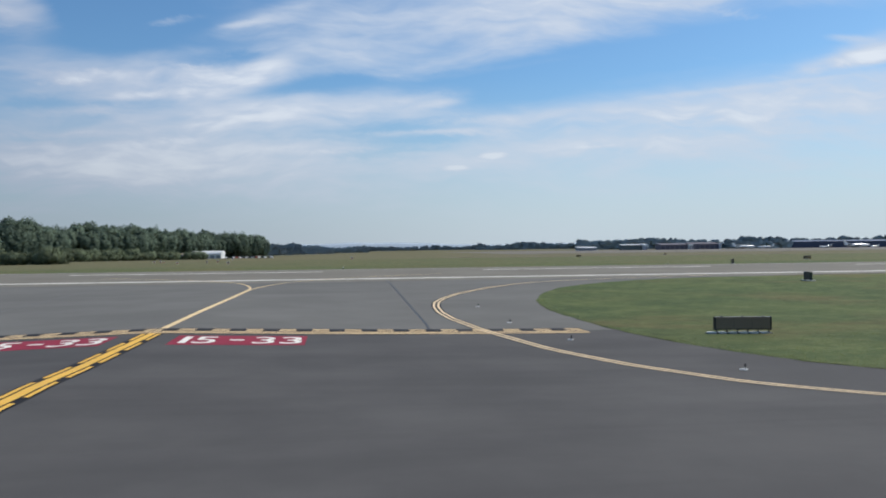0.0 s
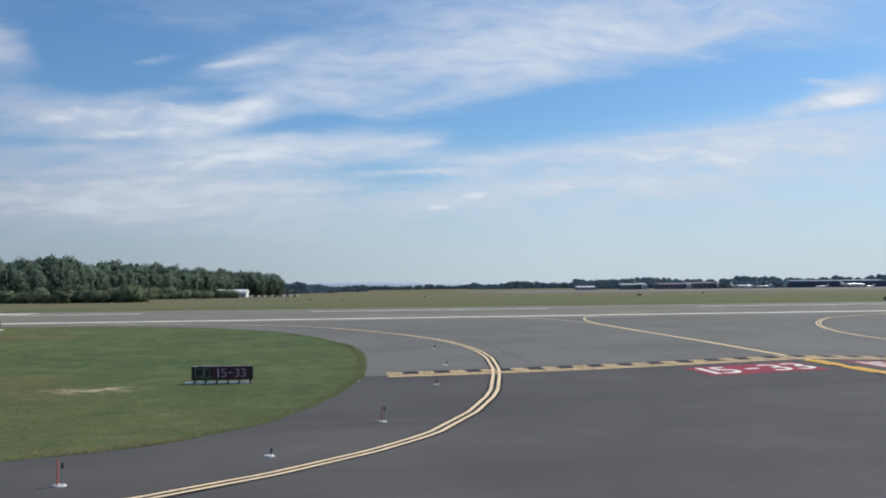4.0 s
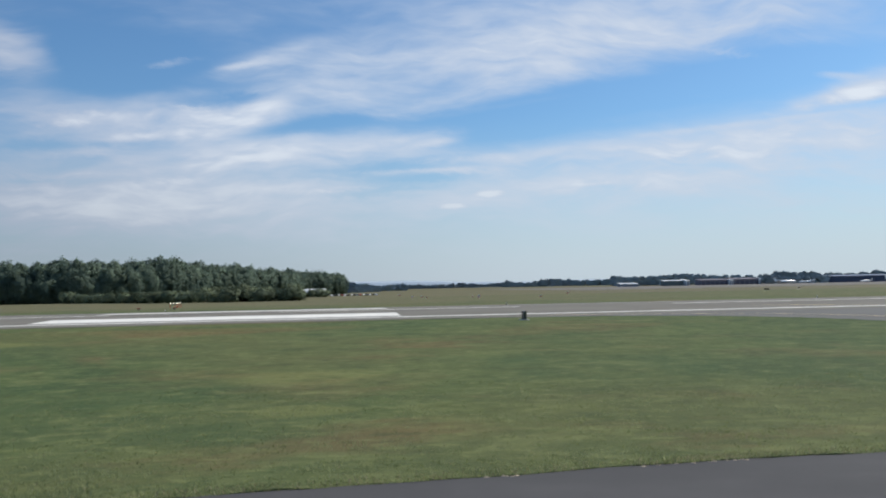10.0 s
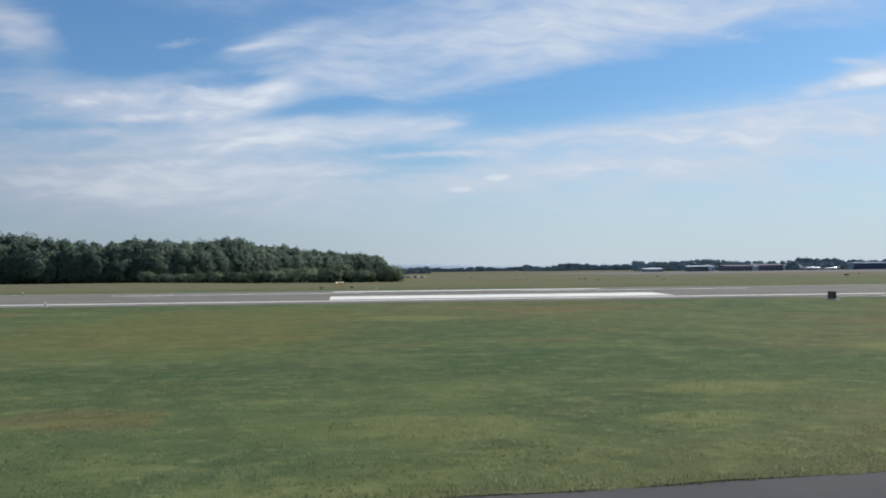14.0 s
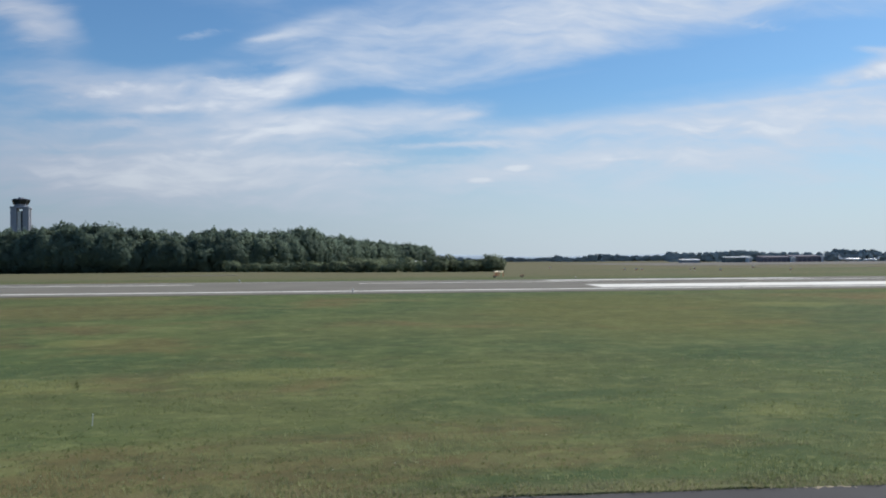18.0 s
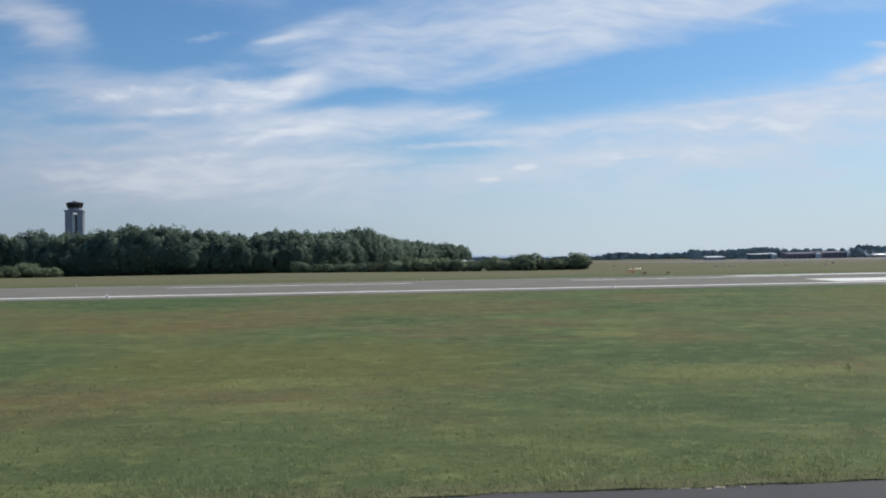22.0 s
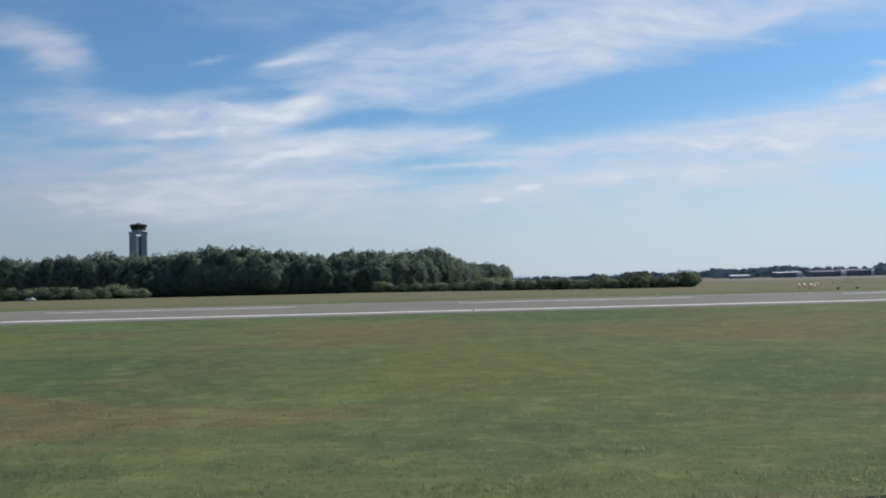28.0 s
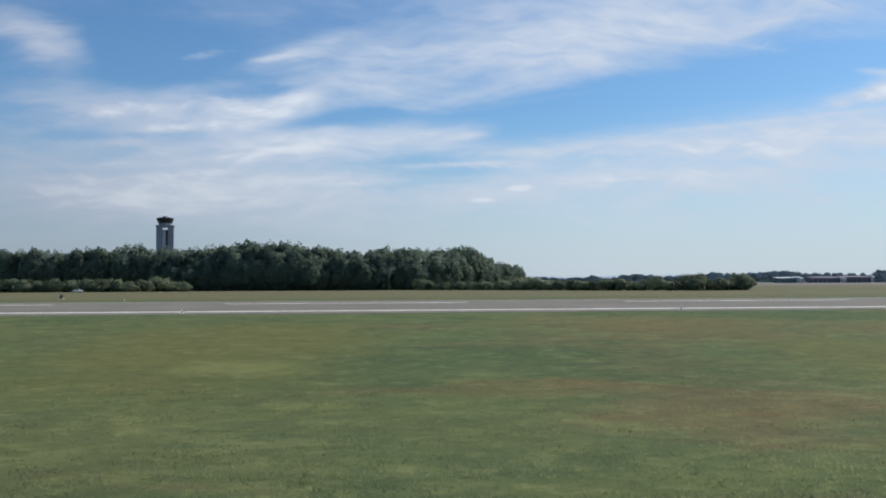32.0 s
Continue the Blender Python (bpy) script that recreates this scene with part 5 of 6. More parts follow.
def flat_building(name, x, y, width, depth, height, mat, trim, label, category, bays, door_mat, turn=0.0):
    root = empty(name, Matrix.Translation((x, y, gz(y))) @ Matrix.Rotation(radians(turn), 4, "Z"), label, category, "buildings beyond the field")
    part("wall", box(fresh(), 0, 0, height / 2, width, depth, height), mat, root)
    w2, d2, rise = width / 2 + 0.6, depth / 2 + 0.6, depth * 0.09
    rv = [(-w2, -d2, height), (w2, -d2, height), (w2, d2, height + rise), (-w2, d2, height + rise)]
    rv += [(x_, y_, z_ + 0.7) for x_, y_, z_ in rv]
    part_mesh("roof", mesh_of("roof", rv, [(3, 2, 1, 0), (4, 5, 6, 7), (0, 1, 5, 4), (1, 2, 6, 5), (2, 3, 7, 6), (3, 0, 4, 7)], trim), root)
    sv = [(sx_ * width / 2, y_, z_) for sx_ in (-1, 1) for y_, z_ in ((-depth / 2, height), (depth / 2, height), (depth / 2, height + rise))]
    part_mesh("gable", mesh_of("gable", sv, [(0, 1, 2), (3, 5, 4), (1, 4, 5, 2)], mat), root)
    for k in range(bays):
        w = width / bays
        bx = -width / 2 + (k + 0.5) * w
        part("door", box(fresh(), bx, -depth / 2 - 0.1, height * 0.4, w * 0.7, 0.25, height * 0.8), door_mat, root)
    return root


flat_building("hangar", 578.5, 1660.0, 43.0, 16.0, 9.6, M_HANGAR, M_METALWHITE, "dark open-fronted hangar with a white roof edge", "hangar", 3, M_HANGAR)
flat_building("hangar", 602.0, 1652.0, 6.5, 30.0, 9.4, M_METALWHITE, M_METALWHITE, "white end tower of a hangar", "hangar", 1, M_GREY)
flat_building("low_shed", 484.0, 1655.0, 37.0, 20.0, 5.2, M_GREY, M_METALWHITE, "long low shed with a white roof", "shed", 4, M_GREY)
flat_building("terminal_block", 676.0, 1690.0, 60.0, 30.0, 9.4, M_BRICK, M_BRICK, "long dusky brick block", "building", 6, M_BRICKDARK)
flat_building("terminal_block", 740.0, 1690.0, 62.0, 30.0, 10.6, M_BRICK, M_BRICK, "dark dusky brick block beside trees", "building", 6, M_BRICKDARK)
flat_building("white_block", 708.0, 1672.0, 9.0, 8.0, 9.2, M_METALWHITE, M_METALWHITE, "small white building among brick blocks", "building", 2, M_GREY)
flat_building("stair_tower", 771.5, 1672.0, 3.6, 6.0, 11.5, M_TOWERWHITE, M_TOWERWHITE, "narrow pale stair tower of a brick block", "building", 1, M_GREY)
flat_building("large_hangar", 1085.0, 1760.0, 240.0, 30.0, 13.0, M_NAVY, M_NAVYROOF, "very long dark navy hangar", "hangar", 9, M_NAVY)
flat_building("tan_shed", -139.0, 742.0, 17.0, 9.0, 3.4, M_TAN, M_TAN, "low tan shed beside a white arched shed", "shed", 3, M_BRICK)
flat_building("white_hut", -128.5, 738.0, 3.5, 3.0, 2.8, M_METALWHITE, M_METALWHITE, "small white hut in front of a shed", "hut", 1, M_GREY)
flat_building("far_white_building", 150.0, 2600.0, 60.0, 20.0, 7.0, M_METALWHITE, M_METALWHITE, "distant low white building by a tree line", "building", 5, M_GREY)
flat_building("far_white_building", 84.0, 2600.0, 26.0, 20.0, 6.0, M_METALWHITE, M_METALWHITE, "small distant white building by a tree line", "building", 3, M_GREY)


def jet(x, y, length, turn):
    s = length / 30.0
    root = empty("parked_jet", Matrix.Translation((x, y, gz(y))) @ Matrix.Rotation(radians(turn), 4, "Z") @ Matrix.Diagonal((s, s, s, 1)), "white twin-engined jet parked on the far apron", "aircraft", "parked jets")
    rings = [(-15, 0.1, 2.9), (-14, 0.9, 2.8), (-11.5, 1.5, 2.8), (8, 1.5, 2.8), (12, 1.0, 3.2), (15, 0.25, 3.8)]
    n = 12
    verts = [(px, r * math.cos(2 * math.pi * i / n), z + r * math.sin(2 * math.pi * i / n)) for px, r, z in rings for i in range(n)]
    faces = [(k * n + i, k * n + (i + 1) % n, (k + 1) * n + (i + 1) % n, (k + 1) * n + i) for k in range(len(rings) - 1) for i in range(n)]
    part_mesh("fuselage", mesh_of("fuselage", verts, faces, M_CARWHITE, True), root)
    for sgn in (-1, 1):
        part_mesh("wing", mesh_of("wing", [(-2, sgn * 1.2, 2.0), (3, sgn * 1.2, 2.0), (6, sgn * 13, 2.9), (4.6, sgn * 13, 2.9), (-2, sgn * 1.2, 2.3), (3, sgn * 1.2, 2.3), (6, sgn * 13, 3.0), (4.6, sgn * 13, 3.0)],
                  [(0, 1, 2, 3), (4, 5, 6, 7), (0, 1, 5, 4), (1, 2, 6, 5), (2, 3, 7, 6), (3, 0, 4, 7)], M_GREY), root)
        bm = fresh()
        bmesh.ops.create_cone(bm, cap_ends=True, segments=12, radius1=0.75, radius2=0.6, depth=4.0, matrix=Matrix.Translation((9.5, sgn * 2.3, 3.6)) @ Matrix.Rotation(math.pi / 2, 4, "Y"))
        part("engine", bm, M_GREY, root)
        part_mesh("tailplane", mesh_of("tailplane", [(13.4, 0, 7.4), (16, 0, 7.4), (17, sgn * 5, 7.5), (15.5, sgn * 5, 7.5), (13.4, 0, 7.6), (16, 0, 7.6)], [(0, 1, 2, 3), (4, 5, 2, 3), (0, 4, 3), (1, 5, 2)], M_TOWERWHITE), root)
        part("main_wheel", box(fresh(), 3.0, sgn * 2.0, 0.6, 1.1, 0.5, 1.2, 0.3), M_TYRE, root)
    part_mesh("fin", mesh_of("fin", [(10, -0.15, 3.9), (14.5, -0.15, 4.0), (16, -0.15, 7.5), (13.6, -0.15, 7.5), (10, 0.15, 3.9), (14.5, 0.15, 4.0), (16, 0.15, 7.5), (13.6, 0.15, 7.5)],
              [(0, 1, 2, 3), (4, 5, 6, 7), (0, 1, 5, 4), (1, 2, 6, 5), (2, 3, 7, 6), (3, 0, 4, 7)], M_CARWHITE), root)
    part("windscreen", box(fresh(), -13.2, 0, 3.4, 1.0, 1.6, 0.5, 0.1), M_GLASS, root)
    part("nose_wheel", box(fresh(), -11, 0, 0.6, 0.8, 0.4, 1.2, 0.25), M_TYRE, root)
    return root


for x, y, length, turn in ((800, 1600, 44, 185), (848, 1605, 34, 10), (946, 1560, 27, 10), (1002, 1545, 50, 185), (1049, 1560, 22, 20)):
    jet(x - 13.0, y, length * 1.12, turn)


def car_master(name, mat, label, group):
    root = empty(name, Matrix(), label, "car", group)
    prof = [(-2.2, 0.35), (-2.25, 0.85), (-1.5, 0.98), (-0.9, 1.45), (0.7, 1.47), (1.5, 0.98), (2.2, 0.85), (2.2, 0.35)]
    n = len(prof)
    verts = [(px, -0.88, pz) for px, pz in prof] + [(px, 0.88, pz) for px, pz in prof]
    faces = [(i, (i + 1) % n, n + (i + 1) % n, n + i) for i in range(n)] + [tuple(range(n))[::-1], tuple(range(n, 2 * n))]
    part_mesh("body", mesh_of("body", verts, faces, mat), root)
    for sgn in (-1, 1):
        part("side_window", box(fresh(), -0.1, sgn * 0.885, 1.2, 1.7, 0.02, 0.32, 0.005), M_GLASS, root)
        for wx in (-1.4, 1.4):
            bm = fresh()
            bmesh.ops.create_cone(bm, cap_ends=True, segments=14, radius1=0.34, radius2=0.34, depth=0.22, matrix=Matrix.Translation((wx, sgn * 0.82, 0.34)) @ Matrix.Rotation(math.pi / 2, 4, "X"))
            wheel = part("wheel", bm, M_TYRE, root)
            bm = fresh()
            bmesh.ops.create_cone(bm, cap_ends=True, segments=10, radius1=0.2, radius2=0.16, depth=0.04, matrix=Matrix.Translation((wx, sgn * 0.945, 0.34)) @ Matrix.Rotation(-sgn * math.pi / 2, 4, "X"))
            part("rim", bm, M_GREY, wheel)
    return root


masters = [car_master("parked_car", M_METALWHITE, "white car parked by the sheds", "parked cars"), car_master("parked_car", M_CARDARK, "dark car parked by the sheds", "parked cars"), car_master("parked_car", M_CARRED, "red car parked by the sheds", "parked cars")]
rng_c = np.random.default_rng(3)
for k in range(15):
    x, y = -96.0 + 2.7 * k + float(rng_c.random()), 742.0 + float(rng_c.random() * 10)
    m = Matrix.Translation((x, y, gz(y))) @ Matrix.Rotation(float(rng_c.choice([1.57, 1.4, 0.2])), 4, "Z")
    src = masters[(0, 1, 0, 2, 0, 1)[k % 6]]
    if k in (0, 1, 3):
        masters[{0: 0, 1: 1, 3: 2}[k]].matrix_world = m
    else:
        copy_thing(src, m)
white_car = car_master("white_car", M_CARWHITE, "white car standing in dry grass by the wood", "")
white_car.matrix_world = Matrix.Translation((-397.0, 418.0, gz(418.0) + 0.05)) @ Matrix.Rotation(0.1, 4, "Z")

# windsock and a small red-roofed building before the wood
sock = empty("windsock", Matrix.Translation((-211.6, 665.0, gz(665.0))) @ Matrix.Rotation(radians(-10), 4, "Z"), "red and white windsock on a white pole", "windsock")
part("pole", cone(fresh(), 0, 0, 0, 15.0, 0.16, 0.1, 10), M_METALWHITE, sock)
for k in range(4):
    bm = fresh()
    a0 = Vector((0.2 + 1.15 * k, 0, 14.8 - 1.3 * k))
    bmesh.ops.create_cone(bm, cap_ends=False, segments=14, radius1=0.85 - 0.09 * k, radius2=0.76 - 0.09 * k, depth=1.75, matrix=Matrix.Translation(a0 + Vector((0.38, 0, -0.5))) @ Matrix.Rotation(radians(139), 4, "Y"))
    part("band", bm, M_ORANGE if k % 2 == 0 else M_METALWHITE, sock)
hut = empty("red_roofed_hut", Matrix.Translation((-196.2, 655.0, gz(655.0) - 0.7)) @ Matrix.Rotation(radians(14), 4, "Z"), "small white hut with a red roof behind shrubs", "hut")
part("wall", box(fresh(), 0, 0, 3.4, 7.4, 5.0, 6.8, 0.05), M_METALWHITE, hut)
part_mesh("roof", mesh_of("roof", [(-4, -2.9, 6.6), (4, -2.9, 6.6), (4, 2.9, 6.6), (-4, 2.9, 6.6), (-4, 0, 8.6), (4, 0, 8.6)], [(0, 1, 5, 4), (2, 3, 4, 5), (0, 4, 3), (1, 2, 5), (3, 2, 1, 0)], M_ORANGE), hut, "red roof")
part("door", box(fresh(), 1.2, -2.53, 1.05, 1.0, 0.06, 2.1, 0.01), M_GREY, hut)

# ---- far pavements ----
sheet("far_apron", [(y, 200.0, 1900.0) for y in (1000, 1200, 1400, 1600, 1720)], 0.05, M_FARPAVE, "pale concrete apron across the field", "apron")
sheet("far_taxiway", [(y, 60.0, 1900.0) for y in (470, 480, 500)], 0.05, M_FARPAVE, "pale distant taxiway", "taxiway")
sheet("far_taxiway_2", [(y, 120.0, 1900.0) for y in (760, 780, 800)], 0.05, M_FARPAVE, "pale distant taxiway", "taxiway")


sheet("far_pad", [(y, -229.0, -200.0) for y in (274.0, 279.0, 284.0)], 0.05, M_FARPAVE, "pale paved pad in dry grass beyond the runway", "pavement")

# ---- far tree lines and hills ----
def tree_line(name, pts, step, tall, spread, seed, label):
    """Many leafy clumps along a line, joined: far woods."""
    rng = np.random.default_rng(seed)
    blobs = []
    P = [Vector((x, y, 0)) for x, y in pts]
    for a, b in zip(P, P[1:]):
        n = max(1, int((b - a).length / step))
        for i in range(n):
            q = a.lerp(b, (i + rng.random()) / n)
            swell = 0.66 + 0.5 * noise.noise((q.x * 0.012, q.y * 0.004, seed)) + 0.08 * rng.random()
            h_ = max(tall * 0.3, tall * swell)
            for k in range(4):
                r = spread * (1.0 + 0.4 * rng.random())
                blobs.append((q.x + rng.normal() * spread * 0.7, q.y + rng.normal() * spread, gz(q.y) + h_ * (0.06 + 0.25 * k), r * (1 - 0.1 * k), 0.75))
    v1, f1 = leaf_cards(rng, blobs[::3], 16, spread * 0.16)
    v2, f2 = core_balls(rng, blobs, 0.95)
    o = len(v1)
    me = mesh_of(name, v1 + v2, f1 + [tuple(i + o for i in f) for f in f2], M_HAZYLEAF, True)
    # normals all turned towards the runway, so the woods shade flat as through haze
    soft_n = rng.normal(size=(len(v1) + len(v2), 3)) * 0.16 + np.array((0.0, -1.0, 0.25))
    soft_n /= np.linalg.norm(soft_n, axis=1)[:, None]
    me.normals_split_custom_set_from_vertices([tuple(q) for q in soft_n])
    return tagged(new(name, me), label, "woods", kind="stuff")


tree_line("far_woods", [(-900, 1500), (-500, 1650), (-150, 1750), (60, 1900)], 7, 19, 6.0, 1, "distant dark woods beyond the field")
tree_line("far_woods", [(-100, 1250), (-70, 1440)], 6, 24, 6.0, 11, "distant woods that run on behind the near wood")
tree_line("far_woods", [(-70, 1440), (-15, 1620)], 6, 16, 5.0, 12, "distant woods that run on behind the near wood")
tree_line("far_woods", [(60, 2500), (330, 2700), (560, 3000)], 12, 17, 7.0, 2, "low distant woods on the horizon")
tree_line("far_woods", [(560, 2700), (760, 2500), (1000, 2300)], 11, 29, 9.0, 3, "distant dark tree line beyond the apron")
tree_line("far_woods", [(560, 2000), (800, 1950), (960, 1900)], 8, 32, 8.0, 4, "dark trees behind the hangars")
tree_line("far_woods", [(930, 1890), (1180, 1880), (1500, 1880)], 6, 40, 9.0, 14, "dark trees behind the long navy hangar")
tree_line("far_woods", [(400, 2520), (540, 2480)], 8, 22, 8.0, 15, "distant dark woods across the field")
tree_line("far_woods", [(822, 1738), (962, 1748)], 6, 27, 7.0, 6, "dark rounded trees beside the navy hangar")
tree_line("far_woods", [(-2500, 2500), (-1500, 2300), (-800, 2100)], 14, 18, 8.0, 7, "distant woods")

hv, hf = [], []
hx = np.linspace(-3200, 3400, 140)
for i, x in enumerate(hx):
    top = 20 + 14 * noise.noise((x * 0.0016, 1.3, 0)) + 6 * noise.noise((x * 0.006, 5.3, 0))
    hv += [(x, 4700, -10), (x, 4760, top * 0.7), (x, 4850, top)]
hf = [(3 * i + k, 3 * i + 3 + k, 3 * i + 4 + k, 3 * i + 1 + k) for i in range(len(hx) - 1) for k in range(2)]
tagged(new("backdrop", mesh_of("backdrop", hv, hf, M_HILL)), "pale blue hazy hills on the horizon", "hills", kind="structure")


# ---- grass blades ----
def tufts(name, n, xr, yr, mat, tall, seed, label, width=0.02, blades=5, patchy=0.9, share=0.55, spread=0.12, thick=()):
    rng = np.random.default_rng(seed)
    x = rng.uniform(*xr, n)
    f = rng.random(n) ** 2.0
    y = yr[0] + (yr[1] - yr[0]) * f
    limit = np.interp(np.abs(x - CX), VERGE_X, VERGE_Y)
    out_of = np.interp(y, HALF_Y, HALF_X)
    ok = (y > limit + 0.02) & (np.abs(x - CX) > np.where(y > 21, out_of + 0.05, 0))
    clump = np.array([noise.noise((a * 0.25, b * 0.5, seed)) + 0.6 * noise.noise((a * 1.1, b * 1.6, seed + 3)) for a, b in zip(x, y)])
    if thick:
        for bx, by, bl, bw in thick:
            clump += 0.9 * np.clip(1.4 - ((x - bx) / bl) ** 2 - ((y - by) / bw) ** 2, 0, 1)
    ok &= rng.random(n) < np.clip(share + patchy * clump, 0.02, 1.0)
    vigour = np.clip(1.0 + 0.7 * clump, 0.6, 1.7)
    bare = np.zeros(n)
    for bx, by, bl, bw in BARE:
        bare = np.maximum(bare, 1 - ((x - bx) / bl) ** 2 - ((y - by) / bw) ** 2)
    ok &= bare < 0.1
    x, y, vigour = x[ok], y[ok], vigour[ok]
    n = len(x)
    z = np.interp(y, GROUND_Y, GROUND_Z)
    verts = np.empty((n, blades, 3, 3))
    for b in range(blades):
        a = rng.uniform(0, 6.283, n)
        r = rng.random(n) * spread
        px, py = x + r * np.cos(a), y + r * np.sin(a)
        h_ = tall * vigour * (0.5 + 0.8 * rng.random(n))
        lean = h_ * (0.25 + 0.8 * rng.random(n))
        wx, wy = -np.sin(a) * width, np.cos(a) * width
        verts[:, b, 0] = np.stack([px - wx, py - wy, z - 0.01], 1)
        verts[:, b, 1] = np.stack([px + wx, py + wy, z - 0.01], 1)
        verts[:, b, 2] = np.stack([px + np.cos(a) * lean, py + np.sin(a) * lean, z + h_], 1)
    v = verts.reshape(-1, 3)
    me = bpy.data.meshes.new(name)
    me.vertices.add(len(v))
    me.vertices.foreach_set("co", v.ravel())
    nf = len(v) // 3
    me.loops.add(nf * 3)
    me.loops.foreach_set("vertex_index", np.arange(nf * 3))
    me.polygons.add(nf)
    me.polygons.foreach_set("loop_start", np.arange(0, nf * 3, 3))
    me.materials.append(mat)
    me.update()
    me.validate()
    return tagged(new(name, me), label, "grass", kind="stuff")


tufts("grass_tufts", 120000, (-330, 60), (16.6, 44), M_TUFT, 0.05, 21, "short green grass blades on the verge", 0.010, 5, spread=0.10)
tufts("tall_grass_patches", 110000, (-330, 60), (16.4, 40), M_SEED, 0.115, 24, "taller pale green grass in loose patches", 0.006, 7, patchy=1.4, share=-0.02, spread=0.20, thick=PALE)
tufts("dry_grass", 16000, (-330, 60), (16.6, 42), M_STRAW, 0.07, 22, "straw-coloured dry grass stalks", 0.009, 3)
tufts("verge_fringe", 30000, (-330, 60), (16.6, 23.0), M_SEED, 0.07, 23, "ragged grass fringe along the asphalt", 0.008, 7)


def edge_fringe(name, pts, per, mat, tall, seed, label):
    """Ragged blades that hang over the rim of the asphalt."""
    rng = np.random.default_rng(seed)
    verts, faces = [], []
    for (xa, ya), (xb, yb) in zip(pts, pts[1:]):
        d = Vector((xb - xa, yb - ya, 0))
        if d.length > 6.0:
            continue
        out_n = Vector((-d.y, d.x, 0)).normalized()
        n = int(per * d.length * (0.3 + 1.4 * rng.random()))
        for k in range(n):
            q = Vector((xa, ya, 0)) + d * rng.random() + out_n * (rng.random() ** 1.6 * 0.75 - 0.08)
            a, h_ = rng.random() * 6.283, tall * (0.4 + rng.random())
            lean, w = h_ * (0.3 + rng.random()), 0.008 + 0.008 * rng.random()
            z, base = gz(q.y) + 0.05, len(verts)
            verts += [(q.x - math.sin(a) * w, q.y + math.cos(a) * w, z), (q.x + math.sin(a) * w, q.y - math.cos(a) * w, z), (q.x + math.cos(a) * lean, q.y + math.sin(a) * lean, z + h_)]
            faces.append((base, base + 1, base + 2))
    return tagged(new(name, mesh_of(name, verts, faces, mat)), label, "grass", kind="stuff")


near_west = [p for p in WEST_EDGE if p[1] < 70 and p[0] > -345]
near_east = [p for p in EAST_EDGE if p[1] < 70 and p[0] < 90]
edge_fringe("edge_fringe", near_west, 75, M_TUFT, 0.06, 41, "ragged grass hanging over the asphalt's rim")
edge_fringe("dry_edge_fringe", near_west, 45, M_STRAW, 0.09, 42, "straw-coloured blades along the asphalt's rim")
edge_fringe("edge_fringe", near_east, 60, M_TUFT, 0.06, 43, "ragged grass hanging over the asphalt's rim")


def rim_crumbs(name, pts, seed, label):
    """Pale clods of sand and dead turf that lie in loose runs along the rim of the asphalt."""
    rng = np.random.default_rng(seed)
    verts, faces = [], []
    for (xa, ya), (xb, yb) in zip(pts, pts[1:]):
        if math.hypot(xb - xa, yb - ya) > 6.0 or noise.noise((xa * 0.22, ya * 0.22, seed)) < 0.24:
            continue
        for k in range(int(rng.integers(2, 7))):
            f = rng.random()
            x, y = xa + (xb - xa) * f + rng.normal() * 0.05, ya + (yb - ya) * f - 0.02 - 0.16 * rng.random() ** 2
            rx, ry, h_ = 0.03 + 0.09 * rng.random(), 0.02 + 0.045 * rng.random(), 0.015 + 0.025 * rng.random()
            base, z = len(verts), gz(y) + 0.03
            verts += [(x + rx * math.cos(a) * (0.7 + 0.5 * rng.random()), y + ry * math.sin(a), z) for a in np.arange(0, 6.2, 1.05)] + [(x, y, z + h_)]
            faces += [(base + i, base + (i + 1) % 6, base + 6) for i in range(6)]
    return tagged(new(name, mesh_of(name, verts, faces, M_TANPALE)), label, "debris", kind="stuff")


rim_crumbs("rim_crumbs", near_west, 61, "pale sandy clods along the asphalt's rim")


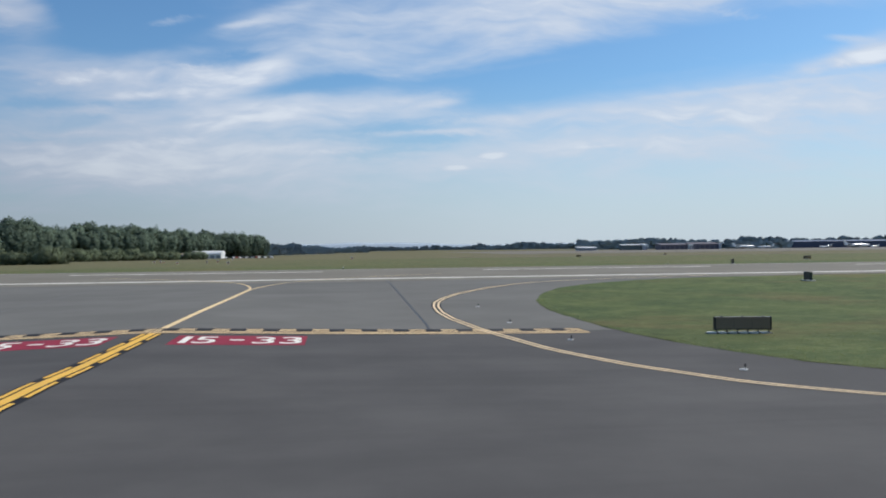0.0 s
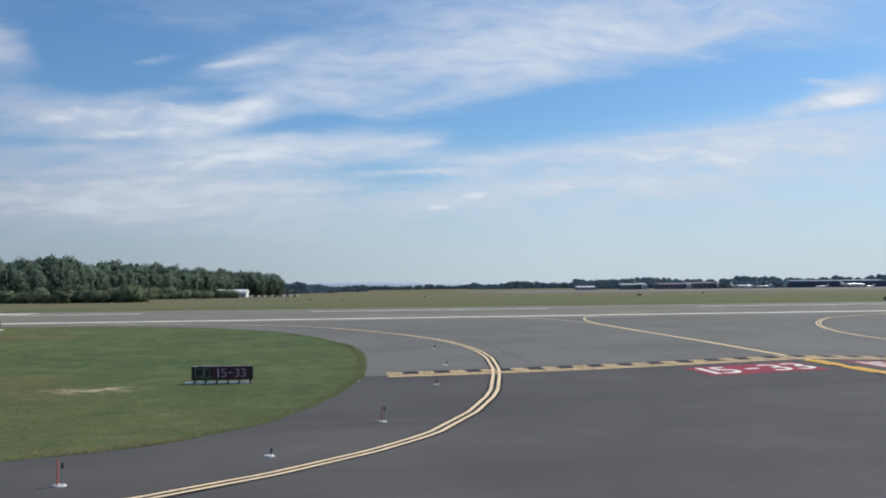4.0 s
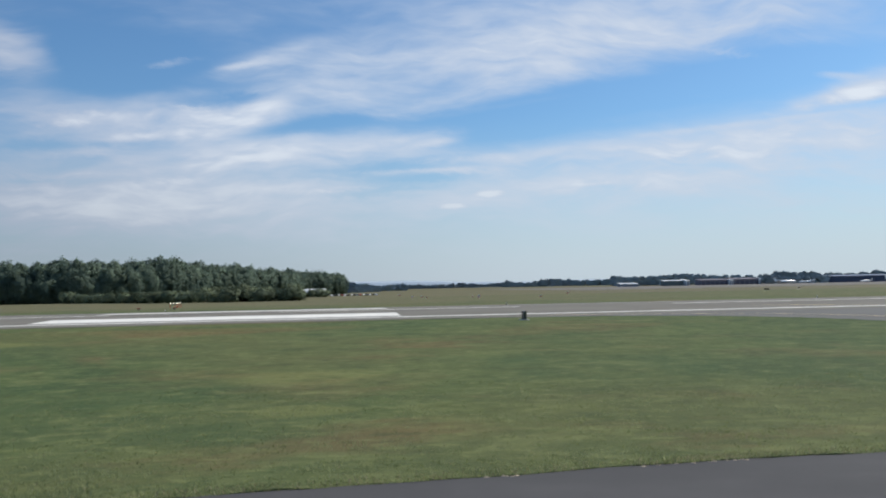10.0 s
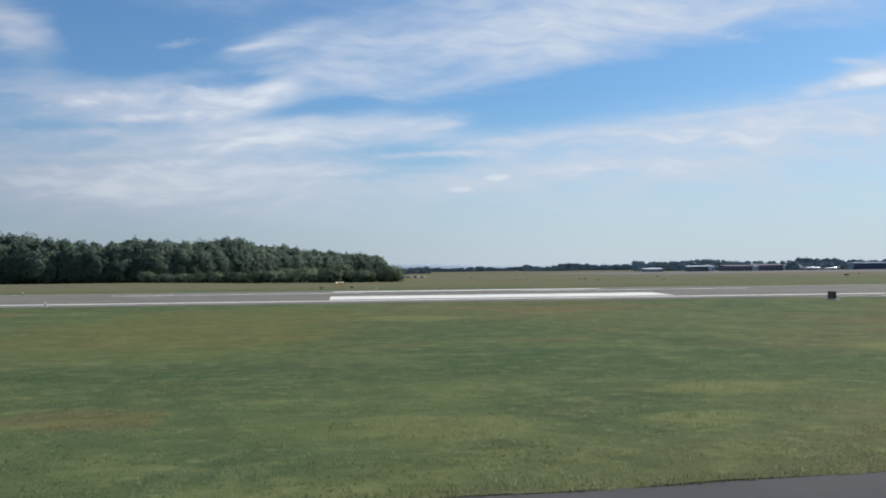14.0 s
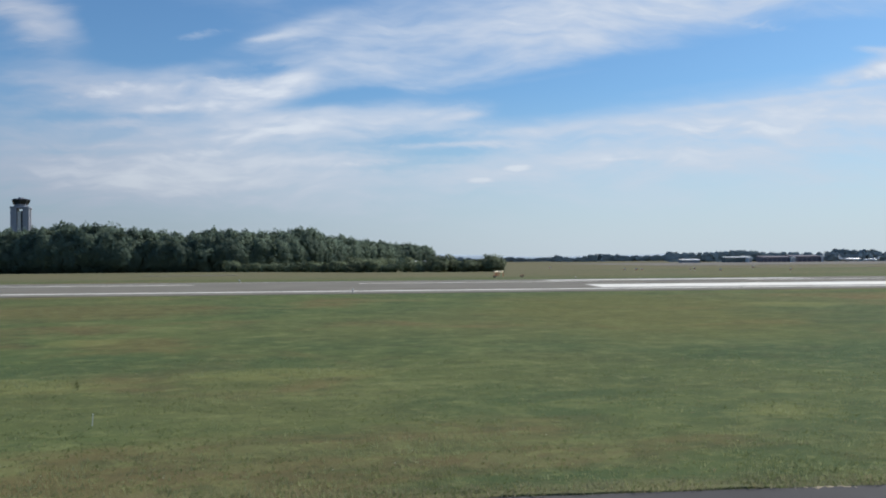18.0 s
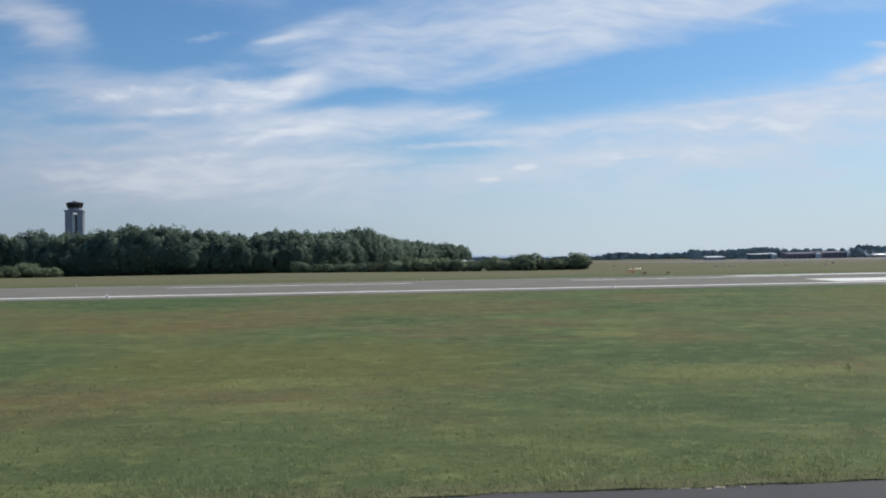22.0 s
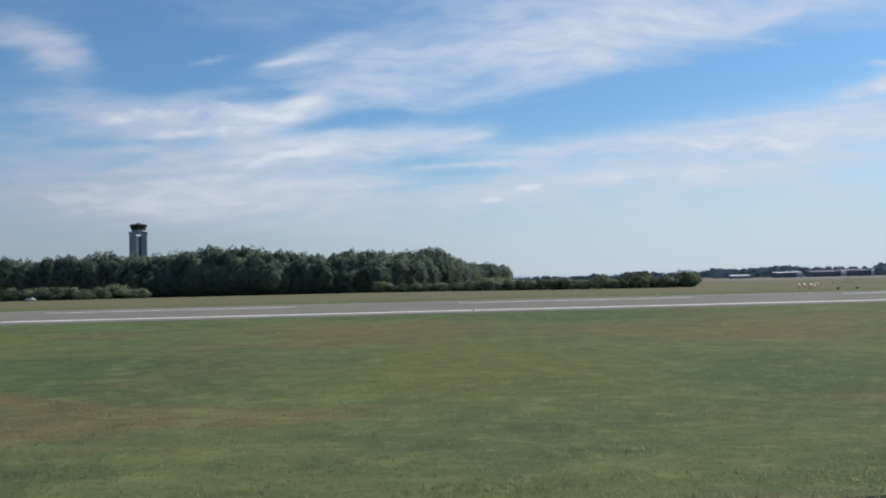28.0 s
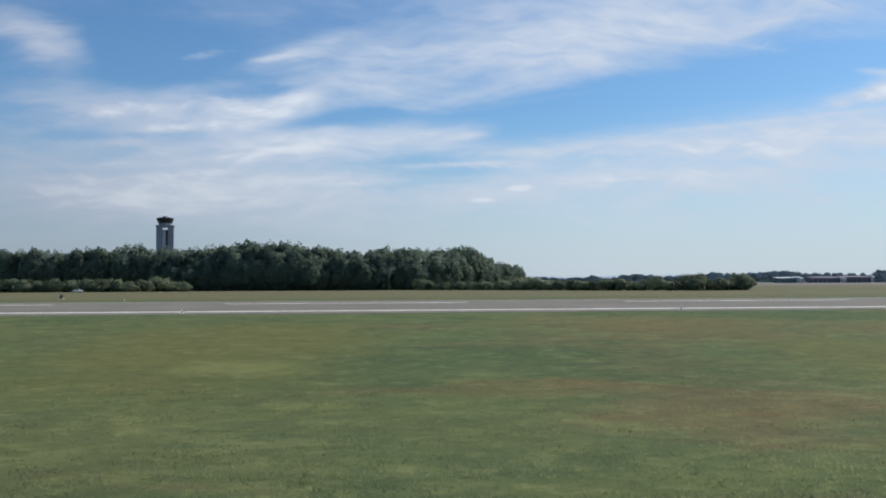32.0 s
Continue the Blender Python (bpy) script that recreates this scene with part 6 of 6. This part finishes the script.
# small yellow and white flowers in the verge, and a tall weed
def flowers(name, spots_, n, seed, label):
    rng = np.random.default_rng(seed)
    verts, faces = [], []
    for cx_, cy_, rx_, ry_ in spots_:
        for k in range(n):
            x, y = cx_ + rng.normal() * rx_, cy_ + abs(rng.normal()) * ry_
            z, r = gz(y) + 0.10 + 0.1 * rng.random(), 0.018 + 0.014 * rng.random()
            base = len(verts)
            verts += [(x + r * math.cos(a), y + r * math.sin(a) * 0.8, z + r * 0.7 * math.sin(a * 2 + 1)) for a in (0, 1.26, 2.51, 3.77, 5.03)] + [(x, y - 0.01, z + r * 0.6)]
            faces += [(base + i, base + (i + 1) % 5, base + 5) for i in range(5)]
            faces.append((base, base + 2, base + 4))
    return tagged(new(name, mesh_of(name, verts, faces, M_FLOWER)), label, "flowers", kind="stuff")


M_FLOWER = leaf_material("pale_flowers", (0.62, 0.58, 0.22), (0.75, 0.72, 0.55), (0.6, 0.55, 0.2), 0.4)
flowers("verge_flowers", [(-191.5, 17.9, 0.6, 0.25), (-160.0, 18.4, 9.0, 2.0), (-215.0, 18.2, 12.0, 2.5), (-250.0, 18.2, 14.0, 2.5), (-120.0, 19.2, 12.0, 2.5)], 26, 31, "small pale yellow flowers in the verge")


def weed(x, y, tall, seed):
    rng = np.random.default_rng(seed)
    root = empty("tall_weed", Matrix.Translation((x, y, gz(y))), "single tall dark weed in short grass", "weed")
    verts, faces = [], []
    limb(verts, faces, (0, 0, -0.02), (0.03, 0.02, tall), 0.012, 0.006, 5)
    part_mesh("stalk", mesh_of("stalk", verts, faces, M_STRAW), root)
    verts, faces = [], []
    for k in range(26):
        z = tall * (0.08 + 0.9 * rng.random())
        a, r = rng.random() * 6.28, (0.05 + 0.09 * rng.random()) * (1.15 - z / tall)
        base = len(verts)
        verts += [(0, 0, z), (r * math.cos(a), r * math.sin(a), z + 0.05), (r * 1.5 * math.cos(a + 0.4), r * 1.5 * math.sin(a + 0.4), z + 0.01)]
        faces.append((base, base + 1, base + 2))
    part_mesh("leaves", mesh_of("leaves", verts, faces, M_TUFT), root)


weed(-170.7, 34.5, 0.36, 5)
stake = empty("marker_stake", Matrix.Translation((-167.6, 26.3, gz(26.3))) @ Matrix.Rotation(radians(3), 4, "Y"), "thin white marker stake in short grass", "stake")
part("pole", cone(fresh(), 0, 0, -0.05, 0.34, 0.014, 0.012, 8), M_METALWHITE, stake)
part("cap", cone(fresh(), 0, 0, 0.34, 0.36, 0.018, 0.014, 8), M_METALWHITE, stake)
